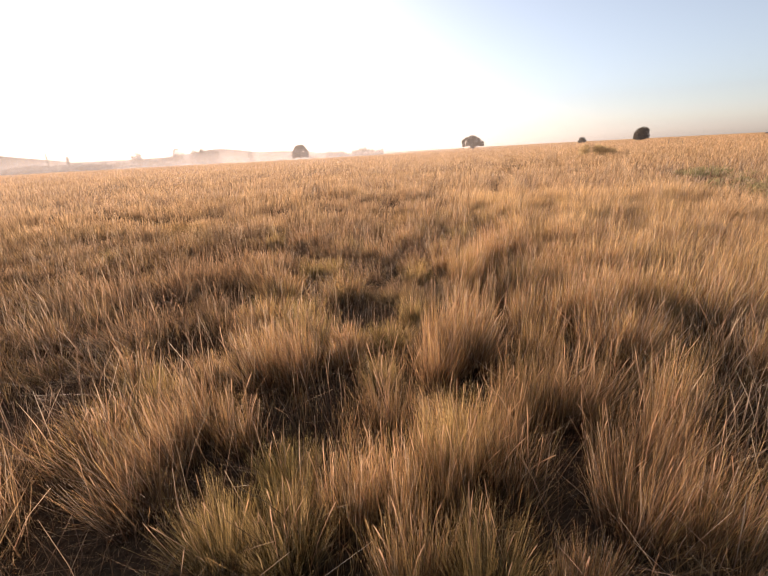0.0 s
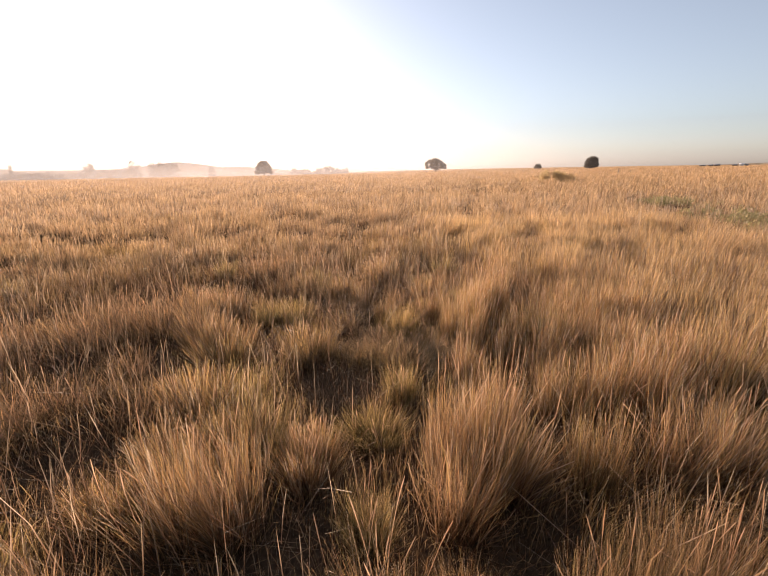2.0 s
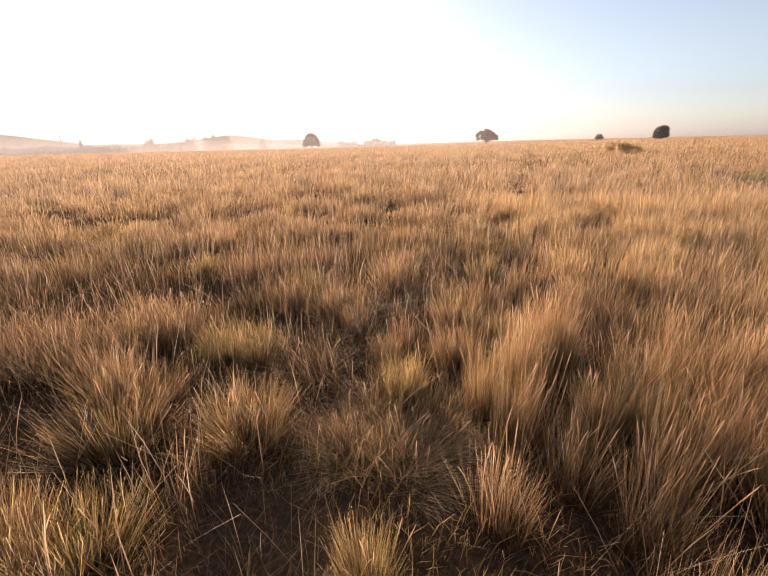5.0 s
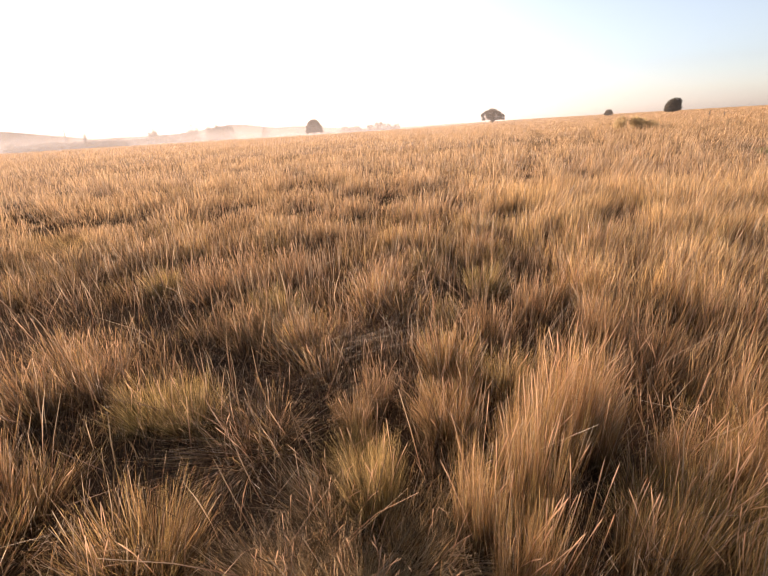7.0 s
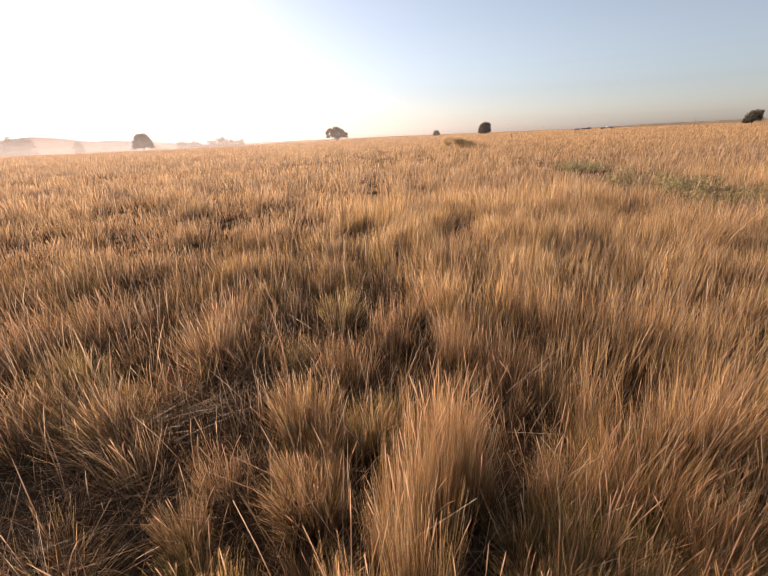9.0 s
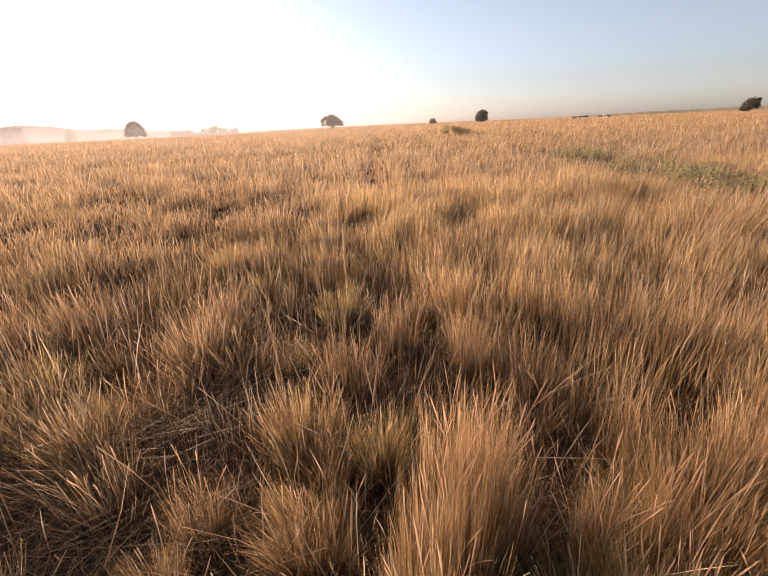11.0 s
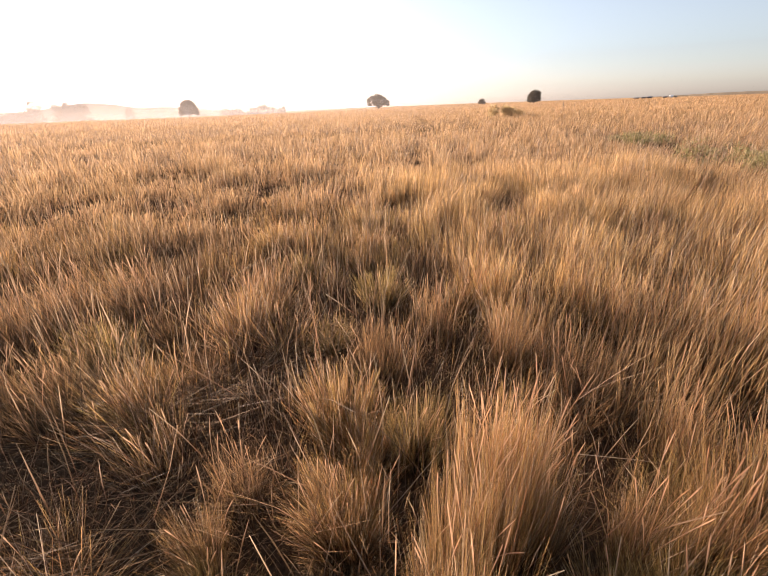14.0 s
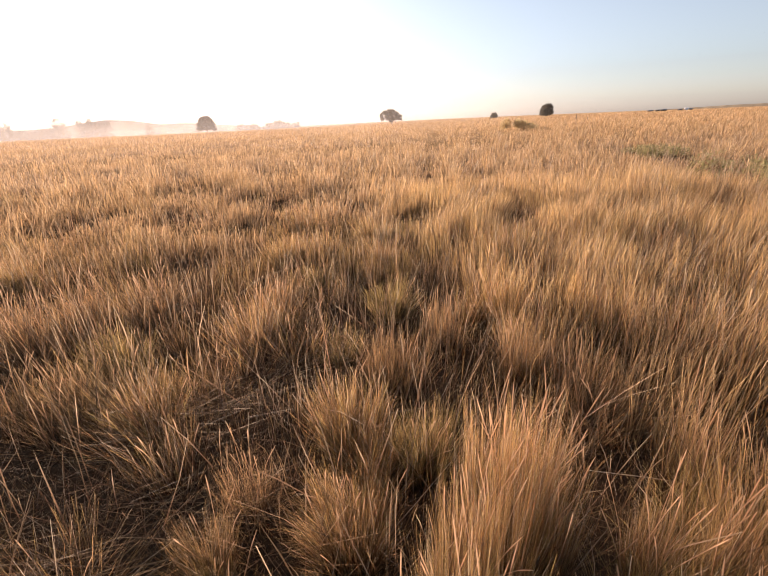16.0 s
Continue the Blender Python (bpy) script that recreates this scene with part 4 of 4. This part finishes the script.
for az, top, wide in ((-29.25, 1.65, 1.5), (-28.0, 0.6, 1.7), (-26.6, 0.65, 1.9), (-24.9, 1.8, 1.8), (-23.0, 1.9, 1.3), (-22.1, 1.85, 2.0), (-20.9, 1.6, 1.8), (-26.0, 0.75, 1.6), (-16.5, 0.95, 1.1)):
    far_tree(az, 900, top, wide)
for k in range(14):
    far_tree(-6.6 + 0.55 * k + rng.uniform(-0.15, 0.15), 800, (0.05 if k == 5 else 0.5) + 0.22 * (k in (6, 7, 8, 9, 10)) + rng.uniform(-0.2, 0.14), rng.uniform(0.6, 1.15))
for k in range(13):
    far_tree(-42.0 + 0.85 * k + rng.uniform(-0.2, 0.2), 700, 0.5 + rng.uniform(-0.14, 0.16), rng.uniform(1.3, 1.9))
for k in range(4):
    far_tree(-31.0 + 1.1 * k + rng.uniform(-0.2, 0.2), 760, 0.32 + rng.uniform(-0.06, 0.08), rng.uniform(1.4, 2.0))
far_tree(-35.8, 690, 1.25, 0.7, conifer_leaf, True)


def hill_backdrop(name, dist, profile, label, paint):
    az = np.linspace(profile[0][0], profile[-1][0], 140)
    el = np.interp(az, [p[0] for p in profile], [p[1] for p in profile])
    el = el + 0.03 * np.array([noise.noise((a * 1.7, dist, 0)) for a in az]) * (el > 0.05)
    verts, faces = [], []
    for a, e in zip(az, el):
        for back, z in ((0, -20.0), (120, 1.65 + dist * math.tan(radians(max(e, 0)))), (700, -20.0)):
            x, y = at(a, dist + back)
            verts.append((x, y, z))
    for j in range(len(az) - 1):
        for k in range(2):
            faces.append((3 * j + k, 3 * j + 3 + k, 3 * j + 4 + k, 3 * j + 1 + k))
    me = bpy.data.meshes.new(name)
    me.from_pydata(verts, [], faces)
    me.materials.append(paint)
    return tagged(new(name, me), label, "hill", kind="structure")


hill_backdrop("backdrop_hills", 2600, [(-62, 0.6), (-44, 0.5), (-35, 0.5), (-29, 0.55), (-25, 0.65), (-23.5, 1.0),
                                       (-20.5, 1.4), (-18, 1.2), (-16.4, 0.9), (-15, 0.7), (-13, 0.78), (-11, 0.6), (-8, 0.3), (-5.5, 0.0)], "pale low hills far off in sunlit haze", brown_hill)
hill_backdrop("backdrop_brown_hill", 1700, [(-66, 1.4), (-54, 2.1), (-47, 1.95), (-43, 1.75), (-41, 1.5), (-39, 1.15), (-37, 0.85), (-34, 0.3), (-32, 0.0)], "brown hill flank fading into the haze", brown_hill)


hill_backdrop("backdrop_ridge", 1800, [(44, 0.0), (46, 0.08), (50, 0.2), (57, 0.26), (66, 0.3), (80, 0.2)], "low tan ridge behind the field", tan_ridge)


# ---- curtains for the mist and glare over the field towards the sun ----
def mist_bank(dist, most, top, ends):
    """One curtain of a mist bank: its thickness fades upwards and towards both ends."""
    first, full, last, none = ends
    az = np.linspace(first, none, 90)
    rise = np.concatenate([[-20.0], np.linspace(0, 1, 15) ** 1.5 * top])
    verts, thick = [], []
    for a in az:
        share = np.clip(np.interp(a, [first, full, last, none], [0, 1, 1, 0]), 0, 1)
        crest = 1 + 0.35 * noise.noise((a * 0.12, dist * 0.01, 0))
        for z in rise:
            x, y = at(a, dist + 0.06 * dist * noise.noise((a * 0.08, dist, 3)))
            verts.append((x, y, z))
            q = min(1.0, max(0.0, z) / (top * min(crest, 1.0)))
            thick.append(most * share * share * (3 - 2 * share) * (1 - q) ** 2 * (1 + 0.5 * q))
    rows = len(rise)
    loops = np.array([(j * rows + k, (j + 1) * rows + k, (j + 1) * rows + k + 1, j * rows + k + 1) for j in range(len(az) - 1) for k in range(rows - 1)]).ravel()
    me = mesh_of("mist", np.array(verts), loops, np.arange(len(loops) // 4) * 4, mist, np.array(thick))
    return tagged(new("mist", me), "thin translucent sheet of sunlit ground mist and lens glare over the field", "mist", kind="stuff")


# stacked thin sheets imitate haze in the air; the nearest two also lens glare
for dist, most, top, ends in ((16, 0.06, 5, (-100, -65, -15, 35)), (32, 0.075, 8, (-100, -65, -10, 45)), (65, 0.085, 13, (-100, -65, -8, 50)), (130, 0.09, 22, (-100, -60, -5, 55)),
                              (260, 0.2, 30, (-85, -28, -8, 40)), (560, 0.3, 36, (-80, -28, -8, 26)), (680, 0.3, 40, (-80, -28, -8, 20)), (1250, 0.6, 100, (-80, -28, -8, 20))):
    mist_bank(dist, most, top, ends)

# ---- farm buildings and posts far off on the right ----
def box(x0, x1, y0, y1, z0, z1):
    v = np.array([(x, y, z) for z in (z0, z1) for x, y in ((x0, y0), (x1, y0), (x1, y1), (x0, y1))], float)
    f = [(3, 2, 1, 0), (4, 5, 6, 7), (0, 1, 5, 4), (1, 2, 6, 5), (2, 3, 7, 6), (3, 0, 4, 7)]
    return v, np.array(f).ravel(), np.arange(6) * 4


def building(az, dist, length, wall_h, roof_h, wall_mat, roof_mat, label):
    ob = new("farm_building")
    x, y = at(az, dist)
    ob.matrix_world = pose(x, y, 0, 0, 0, -az)
    w = new("wall", mesh_of("wall", *box(-length / 2, length / 2, -3, 3, 0, wall_h), wall_mat))
    w.parent = ob
    e = length / 2 + 0.4
    v = np.array([(-e, -3.5, wall_h), (e, -3.5, wall_h), (e, 0, roof_h), (-e, 0, roof_h), (e, 3.5, wall_h), (-e, 3.5, wall_h)], float)
    loops = np.array([0, 1, 2, 3, 3, 2, 4, 5, 0, 3, 5, 1, 4, 2])
    r = new("roof", mesh_of("roof", v, loops, np.array([0, 4, 8, 11]), roof_mat))
    r.parent = ob
    return tagged(ob, label, "building", "farm buildings on the skyline")


building(42.6, 620, 6, 1.1, 1.7, shed_dark, grey_roof, "low dark farm shed far off on the skyline")
building(43.3, 620, 5, 1.3, 2.0, shed_dark, grey_roof, "low dark farm shed far off on the skyline")
building(43.85, 620, 5.5, 1.5, 2.4, shed_dark, grey_roof, "taller dark farm shed far off on the skyline")
building(45.3, 620, 5, 1.2, 1.9, shed_dark, grey_roof, "small dark farm shed far off on the skyline")
building(45.85, 620, 4, 1.5, 2.6, white_roof, white_roof, "small bright white farm building far off")
building(46.25, 620, 3, 1.2, 2.0, shed_dark, grey_roof, "small dark farm shed far off on the skyline")


def post(az, dist, h):
    ob = new("fence_post", mesh_of("fence_post", *tube([(0, 0, -0.2), (0, 0, h - 0.05), (0.02, 0, h)], [0.09, 0.08, 0.05], 8), weathered_wood))
    x, y = at(az, dist)
    ob.location = (x, y, 0)
    return tagged(ob, "weathered wooden fence post standing in the grass", "post", "fence posts")


for az, dist, high in ((34.85, 110, 1.3), (36.1, 118, 0.75)):
    post(az, dist, high)


def mast(az, dist, h):
    """A slender far mast: four legs drawn together, with cross ties."""
    sets = []
    for sx, sy in ((-1, -1), (1, -1), (1, 1), (-1, 1)):
        sets.append(tube([(sx * 1.6, sy * 1.6, 0), (sx * 0.8, sy * 0.8, h * 0.5), (sx * 0.2, sy * 0.2, h)], [0.4, 0.34, 0.28], 4))
    for z in np.linspace(0.1, 0.92, 9) * h:
        w = 1.6 - 1.45 * z / h
        sets.append(box(-w, w, -w - 0.06, -w + 0.06, z - 0.06, z + 0.06))
        sets.append(box(-w, w, w - 0.06, w + 0.06, z - 0.06, z + 0.06))
    nv = nl = 0
    V, L, S = [], [], []
    for v, l, st in sets:
        V.append(v), L.append(l + nv), S.append(st + nl)
        nv, nl = nv + len(v), nl + len(l)
    ob = new("far_mast", mesh_of("far_mast", np.concatenate(V), np.concatenate(L), np.concatenate(S), bark))
    x, y = at(az, dist)
    ob.location = (x, y, 0)
    return tagged(ob, "thin lattice mast barely visible in the haze", "mast")


mast(-37.5, 1000, 36)


def far_pole(az, dist, h):
    ob = new("utility_pole")
    x, y = at(az, dist)
    ob.location = (x, y, 0)
    for name, data in (("pole", tube([(0, 0, -0.3), (0, 0, h * 0.6), (0, 0, h)], [0.16, 0.14, 0.11], 8)), ("crossarm", box(-0.7, 0.7, -0.06, 0.06, h - 0.5, h - 0.36))):
        piece = new(name, mesh_of(name, *data, weathered_wood))
        piece.parent = ob
    return tagged(ob, "thin wooden utility pole far off on the skyline", "pole")


far_pole(54.05, 500, 6.8)
